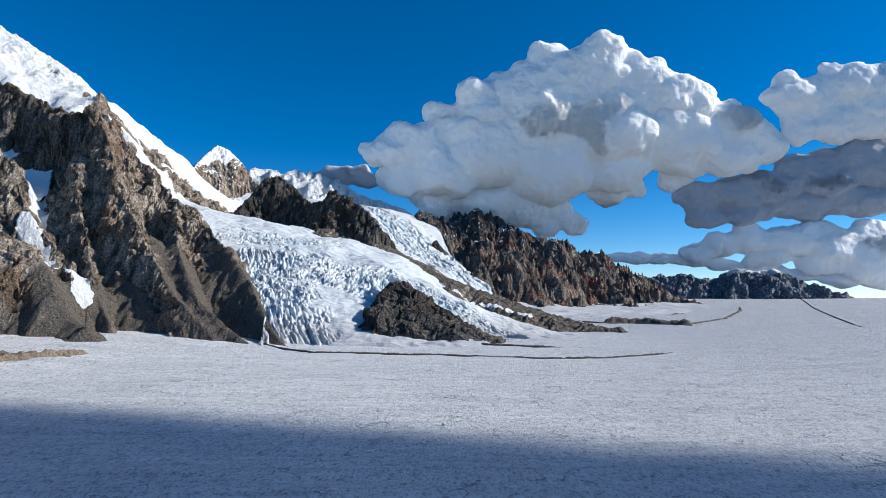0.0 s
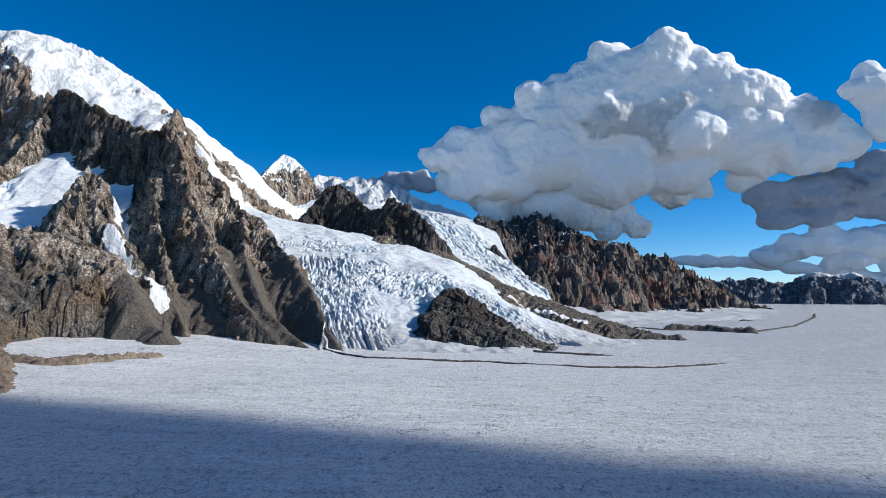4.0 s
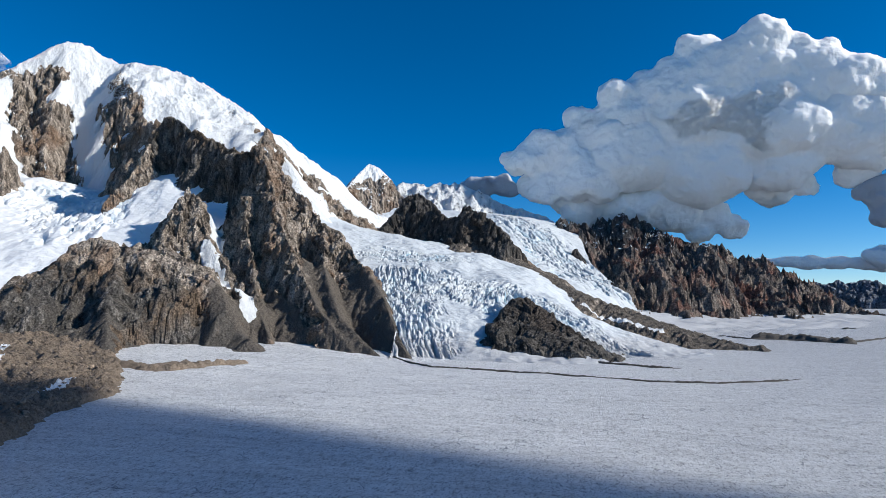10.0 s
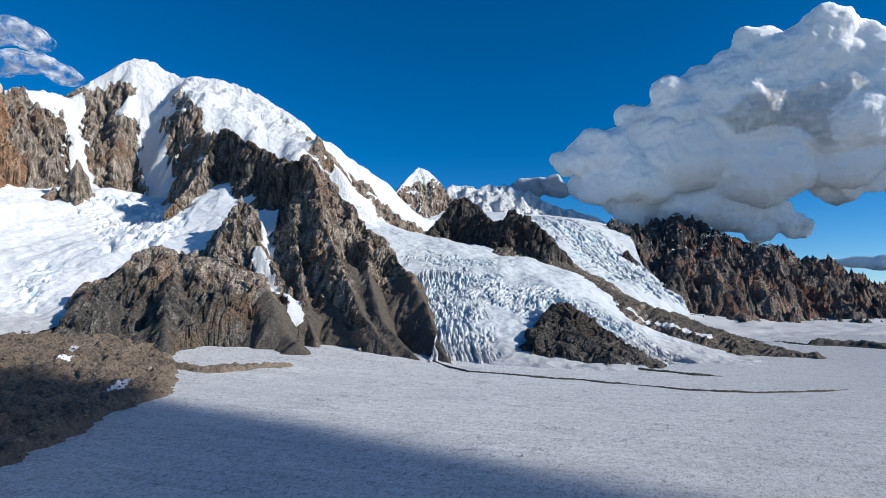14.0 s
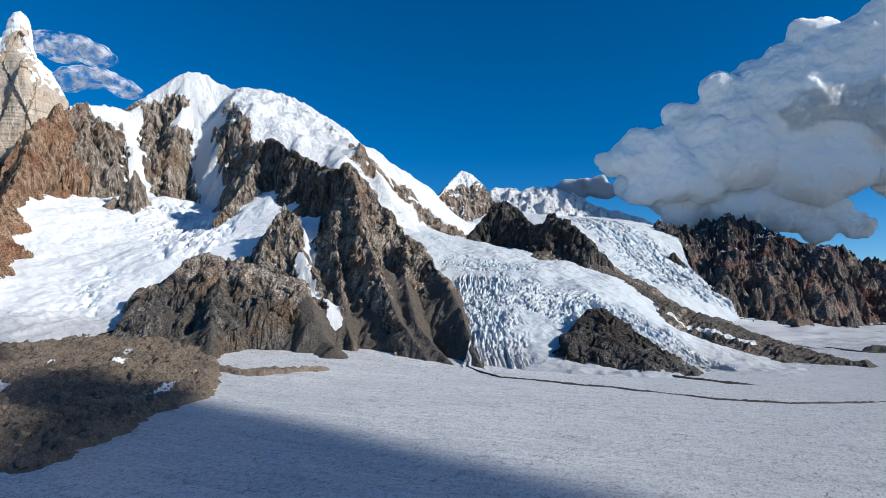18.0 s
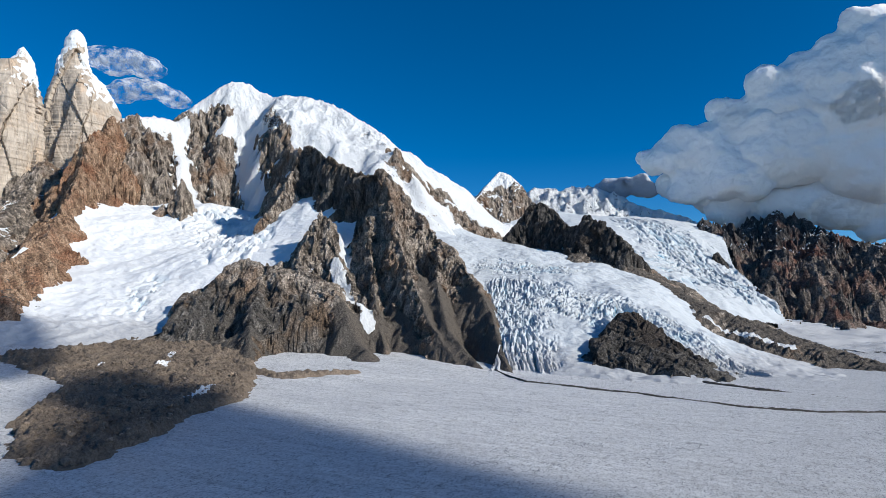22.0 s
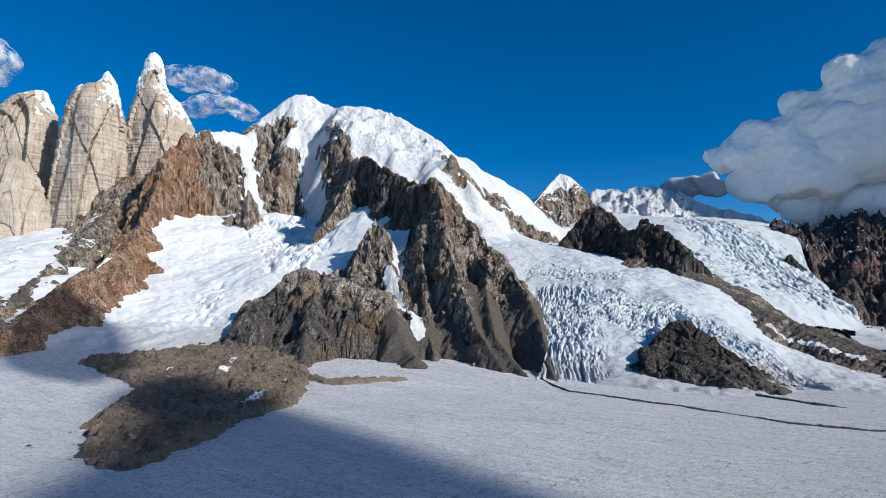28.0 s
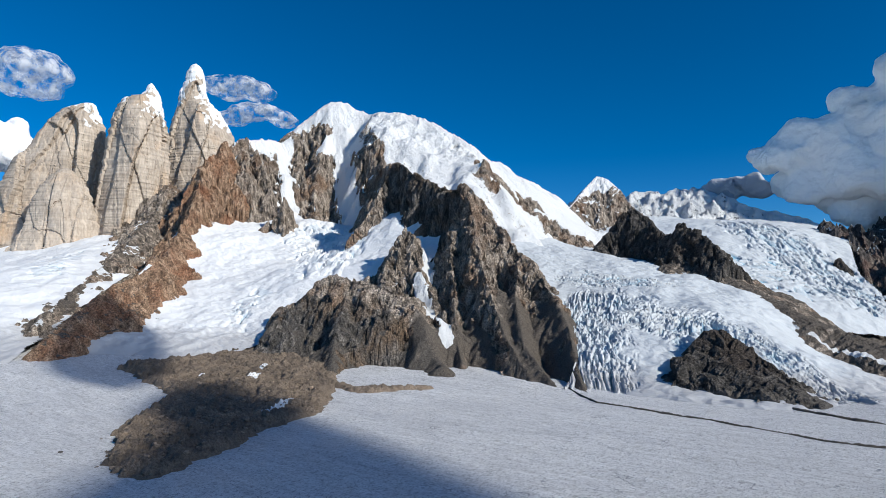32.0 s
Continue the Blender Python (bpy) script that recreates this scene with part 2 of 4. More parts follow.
def plateau_material():
    """Old wind-scoured glacier ice: grey-white, streaked along the flow, with thin cracks and melt pits."""
    mat, nt, bsdf = material("glacier_ice")
    broad = tex_noise(nt, (0.004, 0.012, 0.01), 6, 0.6)
    fine = tex_noise(nt, (0.6, 0.28, 0.4), 6, 0.75)
    mid = tex_noise(nt, (0.06, 0.14, 0.1), 6, 0.65)
    base = ramp(nt, broad, (0.3, (0.60, 0.61, 0.63)), (0.7, (0.74, 0.75, 0.76)))
    sep = nt.nodes.new("ShaderNodeSeparateXYZ")
    nt.links.new(coords(nt, 1.0), sep.inputs[0])
    # the ice turns greyer towards +x
    greyer = ramp(nt, calc(nt, "ADD", calc(nt, "MULTIPLY", sep.outputs[0], 0.0009), broad), (0.45, 0.0), (1.0, 0.62))
    base = mix(nt, greyer, base, (0.34, 0.355, 0.385))
    base = mix(nt, ramp(nt, fine, (0.36, 0.95), (0.49, 0.0)), base, (0.15, 0.17, 0.21))
    wrinkle = tex_noise(nt, (0.17, 0.10, 0.1), 7, 0.8)
    base = mix(nt, 1.0, base, ramp(nt, wrinkle, (0.36, 0.55), (0.46, 1.0), (0.62, 1.16)), "MULTIPLY")
    flow = tex_noise(nt, (0.012, 0.10, 0.05), 5, 0.7)
    base = mix(nt, 1.0, base, ramp(nt, flow, (0.35, 0.88), (0.62, 1.08)), "MULTIPLY")
    silt = ramp(nt, calc(nt, "ADD", mid, calc(nt, "MULTIPLY", broad, 0.5)), (0.86, 0.0), (1.05, 0.55))
    base = mix(nt, silt, base, (0.36, 0.34, 0.32))
    grit = calc(nt, "MULTIPLY", ramp(nt, tex_noise(nt, (0.007, 0.20, 0.1), 7, 0.7), (0.60, 0.0), (0.70, 1.0)), ramp(nt, tex_noise(nt, 0.006, 3, 0.5), (0.45, 0.0), (0.60, 0.7)))
    base = mix(nt, grit, base, (0.15, 0.14, 0.14))
    v = nt.nodes.new("ShaderNodeTexVoronoi")
    v.feature = "DISTANCE_TO_EDGE"
    v.inputs["Scale"].default_value = 1
    warp = nt.nodes.new("ShaderNodeVectorMath")
    warp.operation = "ADD"
    wob = nt.nodes.new("ShaderNodeTexNoise")
    wob.inputs["Scale"].default_value = 0.05
    geo = nt.nodes.new("ShaderNodeNewGeometry")
    nt.links.new(geo.outputs["Position"], wob.inputs["Vector"])
    nt.links.new(coords(nt, (0.035, 0.020, 0.02)), warp.inputs[0])
    nt.links.new(wob.outputs["Color"], warp.inputs[1])
    nt.links.new(warp.outputs[0], v.inputs["Vector"])
    some = ramp(nt, tex_noise(nt, 0.03, 3, 0.5), (0.52, 0.0), (0.60, 1.0))
    crack = calc(nt, "MULTIPLY", ramp(nt, v.outputs["Distance"], (0.0, 1.0), (0.016, 0.0)), some)
    base = mix(nt, calc(nt, "MULTIPLY", crack, 0.85), base, (0.13, 0.16, 0.20))
    nt.links.new(base, bsdf.inputs["Base Color"])
    bsdf.inputs["Roughness"].default_value = 0.55
    h = calc(nt, "SUBTRACT", calc(nt, "ADD", fine, calc(nt, "ADD", calc(nt, "MULTIPLY", mid, 1.2), calc(nt, "MULTIPLY", wrinkle, 1.2))), crack)
    bump(nt, bsdf, h, 1.8, 1.0)
    return mat


def rubble_material(name, dark, light, grain=1.0):
    mat, nt, bsdf = material(name)
    fine = tex_noise(nt, 0.4 * grain, 10, 0.8)
    broad = tex_noise(nt, 0.02, 5, 0.6)
    base = ramp(nt, fine, (0.37, dark), (0.57, light))
    base = mix(nt, ramp(nt, broad, (0.4, 0.0), (0.65, 0.6)), base, tuple(c * 1.3 for c in dark))
    info = nt.nodes.new("ShaderNodeObjectInfo")
    base = mix(nt, 0.5, base, ramp(nt, info.outputs["Random"], (0.0, dark), (1.0, light)))
    white = ramp(nt, calc(nt, "ADD", attribute(nt, "snow"), calc(nt, "MULTIPLY", calc(nt, "SUBTRACT", fine, 0.5), 0.8)), (0.47, 0.0), (0.52, 1.0))
    base = mix(nt, white, base, SNOW)
    nt.links.new(base, bsdf.inputs["Base Color"])
    bsdf.inputs["Roughness"].default_value = 0.9
    v = nt.nodes.new("ShaderNodeTexVoronoi")
    v.inputs["Scale"].default_value = 1
    nt.links.new(coords(nt, 0.28 * grain), v.inputs["Vector"])
    bump(nt, bsdf, calc(nt, "SUBTRACT", calc(nt, "MULTIPLY", fine, 1.5), v.outputs["Distance"]), 2.0, 1.0)
    return mat


M_BROWN = rock_material("brown_rock", (0.075, 0.063, 0.053), (0.245, 0.203, 0.168), (0.45, 0.385, 0.325), (0.22, 0.135, 0.085), (0.105, 0.09, 0.077))
M_DARK = rock_material("dark_rock", (0.022, 0.021, 0.021), (0.062, 0.057, 0.053), (0.13, 0.118, 0.108), (0.06, 0.046, 0.037))
M_DARKER = rock_material("darker_rock", (0.035, 0.033, 0.031), (0.098, 0.090, 0.083), (0.20, 0.182, 0.165), (0.17, 0.115, 0.075), (0.09, 0.08, 0.07))
M_RED = rock_material("red_rock", (0.11, 0.070, 0.048), (0.27, 0.172, 0.112), (0.44, 0.31, 0.215), (0.27, 0.125, 0.07))
M_GRANITE = granite_material()
M_FAR = rock_material("far_rock", (0.05, 0.045, 0.045), (0.15, 0.125, 0.11), (0.28, 0.23, 0.19), (0.22, 0.085, 0.055), (0.15, 0.12, 0.095), grain=0.5)
M_RANGE = rock_material("range_rock", (0.025, 0.024, 0.026), (0.075, 0.068, 0.066), (0.15, 0.13, 0.12), (0.15, 0.06, 0.042), grain=0.5)
# the blue haze of distance is put into this rock colour
M_HAZED = rock_material("hazed_rock", (0.13, 0.15, 0.19), (0.18, 0.20, 0.24), (0.23, 0.25, 0.28), (0.17, 0.19, 0.23), grain=0.3)
M_SNOW = snow_material("firn_snow", blue=0.55)
M_FALL = snow_material("icefall_ice", (0.58, 0.62, 0.655), blue=0.95)
M_ICE = plateau_material()
M_RUBBLE = rubble_material("moraine_rubble", (0.072, 0.056, 0.043), (0.48, 0.37, 0.275))
M_RUBBLE_DARK = rubble_material("dark_rubble", (0.045, 0.040, 0.036), (0.13, 0.115, 0.10))


# ---- terrain ----
def follow(root, v):
    while root[v] != v:
        root[v] = root[root[v]]
        v = root[v]
    return v


def grid_object(name, xs, ys, z, keep, mat, values=None, rugged=None, parts=None):
    """A sheet over a grid, without the squares that lie deep inside something else."""
    nx, ny = len(xs), len(ys)
    gx, gy = np.meshgrid(xs, ys)
    co = np.stack([gx, gy, z], -1).reshape(-1, 3)
    idx = np.arange(nx * ny).reshape(ny, nx)
    quads = np.stack([idx[:-1, :-1], idx[:-1, 1:], idx[1:, 1:], idx[1:, :-1]], -1).reshape(-1, 4)
    ok = keep.reshape(-1)
    quads = quads[ok[quads].any(1)]
    used = np.unique(quads)
    remap = np.zeros(nx * ny, np.int64)
    remap[used] = np.arange(len(used))
    quads, co = remap[quads], co[used]
    if rugged:
        gy, gx = np.gradient(blur(z, 6), ys[1] - ys[0])
        n = np.stack([-gx, -gy, np.ones(z.shape)], -1).reshape(-1, 3)[used]
        n /= np.linalg.norm(n, axis=1, keepdims=True)
        bare = 1 - 0.9 * step(0.4, 0.65, values["snow"].reshape(-1)[used])
        if len(rugged) > 2:
            bare = bare * rugged[2].reshape(-1)[used]
        co = co + n * (crags(co[:, 0], co[:, 1], co[:, 2], rugged[0], rugged[1]) * bare)[:, None]
    mats = mat if isinstance(mat, dict) else {}
    kinds = np.zeros(len(quads), int)
    names = [parts[0][0] if parts else name]
    for part_name, mask in (parts or [])[1:]:
        here = np.flatnonzero(blur(mask, 5).reshape(-1)[used][quads].mean(1) > 0.5)
        root = {}
        for q in quads[here].tolist():
            top = [root.setdefault(v, v) for v in q]
            top = [follow(root, v) for v in top]
            for v in top[1:]:
                root[v] = top[0]
        piece = np.array([follow(root, v) for v in quads[here, 0].tolist()])
        ids, sizes = np.unique(piece, return_counts=True)
        for one in ids[np.argsort(-sizes)][:8]:
            if (piece == one).sum() > 120:
                kinds[here[piece == one]] = len(names)
                names.append(part_name)
    holder = new(name) if parts else None
    for k, part_name in enumerate(names):
        mine = quads[kinds == k]
        if not len(mine):
            continue
        own, flat = np.unique(mine, return_inverse=True)
        flat = flat.reshape(-1)
        me = bpy.data.meshes.new(part_name)
        me.vertices.add(len(own))
        me.vertices.foreach_set("co", co[own].ravel())
        me.loops.add(flat.size)
        me.loops.foreach_set("vertex_index", flat.astype(np.int32))
        me.polygons.add(len(mine))
        me.polygons.foreach_set("loop_start", np.arange(0, flat.size, 4, dtype=np.int32))
        me.polygons.foreach_set("use_smooth", np.full(len(mine), not rugged or part_name.startswith("snow")))
        me.update(calc_edges=True)
        for key, v in (values or {}).items():
            at = me.attributes.new(key, "FLOAT", "POINT")
            at.data.foreach_set("value", v.reshape(-1)[used][own].astype(np.float32))
        me.materials.append(mats.get(part_name, mats.get("rest")) if mats else mat)
        ob = new(part_name, me)
        if holder:
            ob.parent = holder
    return holder or ob


def gullies(x, y, ux, uy, seed):
    """Furrows that run down the slope; (ux, uy) points across it."""
    ix, iy = np.floor(x), np.floor(y)
    fx, fy = x - ix, y - iy
    total, weight = np.zeros(x.shape), np.zeros(x.shape)
    for i in (-2, -1, 0, 1):
        for j in (-2, -1, 0, 1):
            px = fx + i - 0.5 * lattice(ix - i, iy - j, seed)
            py = fy + j - 0.5 * lattice(ix - i, iy - j, seed + 9)
            w = np.exp(-2 * (px * px + py * py))
            total += w * np.cos(2 * math.pi * (px * ux + py * uy))
            weight += w
    return total / weight


def blur(z, times):
    for _ in range(times):
        p = np.pad(z, 1, mode="edge")
        z = (p[:-2, 1:-1] + p[2:, 1:-1] + p[1:-1, :-2] + p[1:-1, 2:] + 2 * p[1:-1, 1:-1]) / 6
    return z


def massif(x0, x1, y0, y1, cell, ridges, rough=1.0, seed=0, gully=10.0, span=95.0, jag=(5.0, 14.0), crag=1.0, spike=0.0):
    """Heights of a rock mass that falls away from its ridge lines, cut by gullies and broken into crags.
    ridges: points, fall on the first side and on the other, and at will a line to whose first side the slope keeps."""
    xs, ys = np.arange(x0, x1 + 1, cell), np.arange(y0, y1 + 1, cell)
    x, y = np.meshgrid(xs, ys)
    wx = 24 * rough * fbm(x / 110, y / 110, 3, seed + 1)
    wy = 24 * rough * fbm(x / 110, y / 110, 3, seed + 5)
    best = np.full(x.shape, -1e9)
    near = np.full(x.shape, 1e9)
    for k, (points, fall, other, *bound) in enumerate(ridges):
        d0, *_ = to_line(x, y, points)
        blend = step(0, 80, d0)
        d, s, h, side = to_line(x + wx * blend, y + wy * blend, points)
        slope = (other + (fall - other) * np.clip(0.5 + 0.5 * side, 0, 1)) * (1 + 0.28 * fbm(x / 130, y / 130, 2, seed + 13 + k))
        crest = h + jag[0] * (grad(s / jag[1], s * 0 + k, seed) + 0.7 * np.abs(grad(s / jag[1] * 2.3, s * 0 + k, seed + 3)) - 0.2)
        crest = crest + spike * (1 - np.abs(grad(s / 90, s * 0 + k, seed + 4)))**5 - 0.3 * spike
        z = crest - slope * d
        if bound:
            away, _, _, hand = to_line(x + wx, y + wy, bound[0])
            z = np.where(hand > 0, z, z - 2.0 * away)
        near = np.where(z > best, d, near)
        best = np.maximum(best, z)
    soft = 0.12 + 0.88 * step(0, 55, near)
    best = best + rough * soft * 18 * fbm(x / 75, y / 75, 3, seed + 21)
    amp, f = gully * rough, 1.0 / span
    for k in range(4):
        gy, gx = np.gradient(blur(best, 3), cell)
        steep = np.hypot(gx, gy) + 1e-6
        much = np.clip(steep, 0, 1) / steep
        best = best + amp * soft * gullies(x * f, y * f, -gy * much, gx * much, seed + 51 + k)
        amp, f = amp * 0.55, f * 2.0
    for size, tall, k in ((70, 16, 0), (26, 5, 1)):
        d1, d2, own = cells(x / size + 0.45 * fbm(x / size / 2, y / size / 2, 2, seed + k), y / size + 0.45 * fbm(x / size / 2, y / size / 2, 2, seed + 7 + k), seed + 61 + k)
        best = best + crag * tall * (own - 0.5 - 0.5 * d1) * (soft if size > 20 else 0.35 + 0.65 * soft)
    return xs, ys, x, y, best


def steepness(z, cell):
    gy, gx = np.gradient(z, cell)
    return np.hypot(gx, gy)


def drift(z, snow, times=10):
    """Snow smooths what lies under it."""
    s = np.clip(snow, 0, 1)
    return z + (blur(z, times) + 1.0 - z) * s


def patch(x, y, line, width, seed=0):
    """1 on a band round a polyline, with a ragged edge."""
    d, *_ = to_line(x, y, line)
    d = d + width * 0.5 * fbm(x / 25, y / 25, 3, seed)
    return 1 - step(width * 0.6, width * 1.3, d)


def spline(points):
    """A smooth surface through a few heights (thin plate)."""
    p = np.array(points, float)
    n = len(p)

    def kernel(r):
        return np.where(r > 1e-9, r * r * np.log(r + 1e-9), 0)
    a = np.zeros((n + 3, n + 3))
    a[:n, :n] = kernel(np.hypot(p[:, None, 0] - p[None, :, 0], p[:, None, 1] - p[None, :, 1]) / 500) + np.eye(n) * 2e-3
    a[:n, n:] = np.c_[np.ones(n), p[:, :2] / 500]
    a[n:, :n] = a[:n, n:].T
    w = np.linalg.solve(a, np.r_[p[:, 2], 0, 0, 0])

    def height(x, y):
        out = w[n] + w[n + 1] * x / 500 + w[n + 2] * y / 500
        for (px, py, _), c in zip(p, w[:n]):
            out = out + c * kernel(np.hypot(x - px, y - py) / 500)
        return out
    return height


# the ice sheet, finer near the camera's path
def spaced(low, high, fine, near, growth=1.06):
    out, s, v = [], fine, near
    while v < high:
        out.append(v)
        v += s
        s *= growth
    left, s, v = [], fine * growth, near - fine
    while v > low:
        left.append(v)
        v -= s
        s *= growth
    return np.array(left[::-1] + out)


xs = spaced(-4850, 4850, 7.0, -150.0, 1.012)
ys = spaced(-2500, 4870, 7.0, 420.0, 1.012)
x, y = np.meshgrid(xs, ys)
z = ice_level(x, y) + 1.2 * fbm(x / 60, y / 35, 3, 3) + 0.6 * grad(x / 16, y / 12, 5)
ground = tagged(grid_object("ground", xs, ys, z, np.ones(x.shape, bool), M_ICE), "wide grey-white glacier ice sheet with fine cracks", "ice sheet", kind="structure")

# brown buttress with its pinnacle, and the dark lower mound
BUTTRESS = [
    ([(-1347, 1556, 633), (-1253, 1507, 684), (-1195, 1483, 681), (-1083, 1451, 617), (-988, 1432, 571), (-900, 1401, 538), (-852, 1382, 538), (-830, 1389, 546), (-799, 1388, 513), (-775, 1397, 475)], 1.6, 4.2),
    ([(-775, 1397, 475), (-696, 1381, 396), (-619, 1357, 320), (-536, 1313, 259), (-462, 1261, 197), (-387, 1191, 127), (-338, 1123, 67), (-283, 1038, 16), (-234, 993, -1)], 1.6, 1.4),
    ([(-830, 1389, 546), (-757, 1325, 428), (-674, 1241, 303), (-591, 1176, 195), (-502, 1103, 101), (-394, 1030, 23)], 1.3, 2.4),
    ([(-619, 1357, 320), (-545, 1215, 190), (-455, 1105, 85), (-330, 1020, 12)], 1.2, 1.3),
    ([(-815, 1305, 390), (-776, 1246, 300), (-721, 1195, 212), (-640, 1093, 100), (-577, 1035, 52)], 1.8, 2.2),
    ([(-1253, 1507, 684), (-1242, 1392, 512), (-1238, 1340, 447), (-1255, 1299, 397)], 2.6, 2.3),
    ([(-974, 1239, 299), (-968, 1246, 373), (-955, 1248, 416), (-921, 1246, 378), (-870, 1216, 293), (-797, 1178, 213), (-715, 1140, 153), (-665, 1094, 99), (-612, 1030, 51)], 1.5, 1.5),
    ([(-955, 1248, 412), (-955, 1200, 335), (-930, 1140, 255)], 1.7, 1.7),
    ([(-1060, 955, 185), (-1016, 955, 219), (-969, 997, 252), (-875, 997, 223), (-817, 1028, 219), (-751, 1031, 191), (-695, 1024, 152), (-647, 993, 101), (-614, 981, 54)], 0.5, 1.0),
    ([(-900, 985, 215), (-820, 870, 110), (-740, 790, 45)], 0.9, 0.9),
]
xs, ys, x, y, z = massif(-1560, -150, 600, 1640, 2.6, BUTTRESS, 1.0, 100, gully=8.0, span=120.0)
z = z - 2.0 * np.clip(-1370 + 20 * fbm(y / 50, y * 0, 3, 35) - x, 0, None)
st = steepness(blur(z, 3), 2.6)
snow = np.maximum.reduce([
    0.95 * patch(x, y, [(-905, 1310), (-885, 1280), (-850, 1235)], 18, 1),
    0.95 * patch(x, y, [(-845, 1190), (-800, 1155), (-741, 1114), (-690, 1085), (-643, 1061)], 17, 2),
    0.48 * step(1.2, 0.6, st) * step(300, 420, z)])
scree = np.maximum(step(230, 110, z + 70 * fbm(x / 70, y / 70, 3, 8)) * step(2.7, 1.5, blur(st, 8)) * step(-780, -620, x), np.maximum(step(150, 60, z + 40 * fbm(x / 70, y / 70, 2, 8)) * step(1.9, 1.0, st), 0.8 * step(0.9, 0.5, st)))
z = drift(z, snow > 0.5)
z = z + (blur(z, 16) - z) * 0.75 * blur(scree, 4)
calm = (1 - 0.55 * inside(x, y, [(-1200, 700), (-560, 700), (-600, 1000), (-760, 1060), (-1200, 1060)])) * (1 - 0.85 * step(0.3, 0.6, blur(scree, 4)))
cliff = inside(x + 20 * fbm(x / 60, y / 60, 3, 31), y + 20 * fbm(x / 60, y / 60, 3, 32), [(-1060, 930), (-900, 940), (-800, 985), (-640, 985), (-560, 960), (-560, 650), (-1060, 650)]) * 1.0
near_crest, *_ = to_line(x + 25 * fbm(x / 70, y / 70, 3, 33), y + 25 * fbm(x / 70, y / 70, 3, 34), BUTTRESS[0][0][:6])
# the upper crest gets a darker tone than the face
dark_crest = (near_crest < 60) * 1.0
keep = z > ice_level(x, y) - 14
buttress = tagged(grid_object("rock_buttress", xs, ys, z, keep, {"dark_cliff": M_DARKER, "dark_crest": M_DARKER, "rest": M_BROWN}, {"snow": snow, "scree": scree}, rugged=(58, 3, calm), parts=[("rock_face", 0 * x), ("scree_slope", scree), ("dark_cliff", cliff), ("dark_crest", dark_crest), ("snow_patch", snow)]), "brown craggy rock buttress with snow gullies above the ice", "mountain")

# snow-domed mountain behind it
SHOULDER = [(-2120, 2300), (-2075, 2206), (-1968, 2062), (-1670, 1903), (-1392, 1663), (-1250, 1500)]
BAND = [(-1227, 2056, 818), (-1204, 2136, 752), (-1179, 2191, 708), (-1153, 2247, 677), (-1113, 2307, 640), (-1051, 2357, 567), (-1004, 2411, 520), (-945, 2510, 475), (-905, 2591, 445)]
EAST = [(-1384, 2398, 897), (-1456, 2586, 892), (-1407, 2605, 872), (-1343, 2673, 843), (-1291, 2804, 787), (-1253, 2910, 713), (-1224, 2978, 668)]
DOME = [
    ([(-2391, 1862, 1057), (-2426, 1942, 1168), (-2403, 1989, 1216), (-2367, 2043, 1284), (-2319, 2096, 1336), (-2245, 2152, 1331), (-2185, 2195, 1288), (-2075, 2206, 1240)], 1.2, 1.7),
    ([(-2075, 2206, 1242), (-1939, 2225, 1218), (-1783, 2261, 1178), (-1604, 2260, 1078), (-1439, 2243, 962), (-1350, 2300, 905), EAST[0]], 1.0, 0.75, SHOULDER),
    (EAST, 1.2, 0.80, [(-1230, 1900)] + [p[:2] for p in BAND] + [(-1060, 2800), (-1190, 3020)]),
    ([(-2319, 2096, 1322), (-2204, 1979, 1095), (-2104, 1852, 879), (-2024, 1761, 693), (-1907, 1682, 569)], 2.0, 2.0),
    ([(-2075, 2206, 1229), (-1968, 2062, 1087), (-1670, 1903, 842), (-1392, 1663, 739)], 0.8, 2.2),
    ([(-2426, 1942, 1168), (-2248, 1826, 944), (-2071, 1740, 718)], 2.0, 2.0),
    (BAND, 0.45, 1.7),
    ([(-2293, 1479, 945), (-2312, 1529, 980), (-2318, 1554, 1009), (-2333, 1589, 997), (-2333, 1670, 1030), (-2364, 1814, 1039), (-2359, 1881, 1100)], 1.2, 1.5),
    ([(-2213, 1561, 914), (-2105, 1540, 770), (-2041, 1529, 667)], 2.4, 2.4),
    ([(-2226, 1492, 915), (-2110, 1455, 729), (-2033, 1424, 600)], 2.4, 2.4),
    ([(-1821, 1441, 625), (-1800, 1425, 570), (-1766, 1405, 482)], 2.6, 2.6),
]
xs, ys, x, y, z = massif(-2560, -760, 1340, 3000, 5.0, DOME, 1.0, 200, gully=12)
off, _, top, hand = to_line(x + 10 * fbm(x / 45, y / 45, 3, 95), y + 10 * fbm(x / 45, y / 45, 3, 96), BAND)
z = np.minimum(z, top + off * (-1.15 + 2.0 * np.clip(0.5 + 0.5 * hand, 0, 1)) + 12 * fbm(x / 24, y / 24, 3, 97))
st = steepness(blur(z, 4), 5.0)
level = z + 60 * fbm(x / 140, y / 140, 3, 9)
_, _, _, hand = to_line(x, y, SHOULDER)
east = step(-8, 8, blur(hand, 6) * 8)
snow = np.maximum(step(1.7, 0.9, st) * step(480, 800, level), step(1080, 1180, level - 40 * fbm(x / 40, y / 40, 2, 3)))
snow = np.maximum(snow, east * (0.62 + 0.38 * step(1.9, 1.3, st)))
snow = np.maximum(snow, 0.9 * patch(x, y, [(-2180, 2060), (-1960, 1900), (-1740, 1760)], 44, 5))
off, _, _, hand = to_line(x + 12 * fbm(x / 35, y / 35, 3, 91), y + 12 * fbm(x / 35, y / 35, 3, 92), BAND)
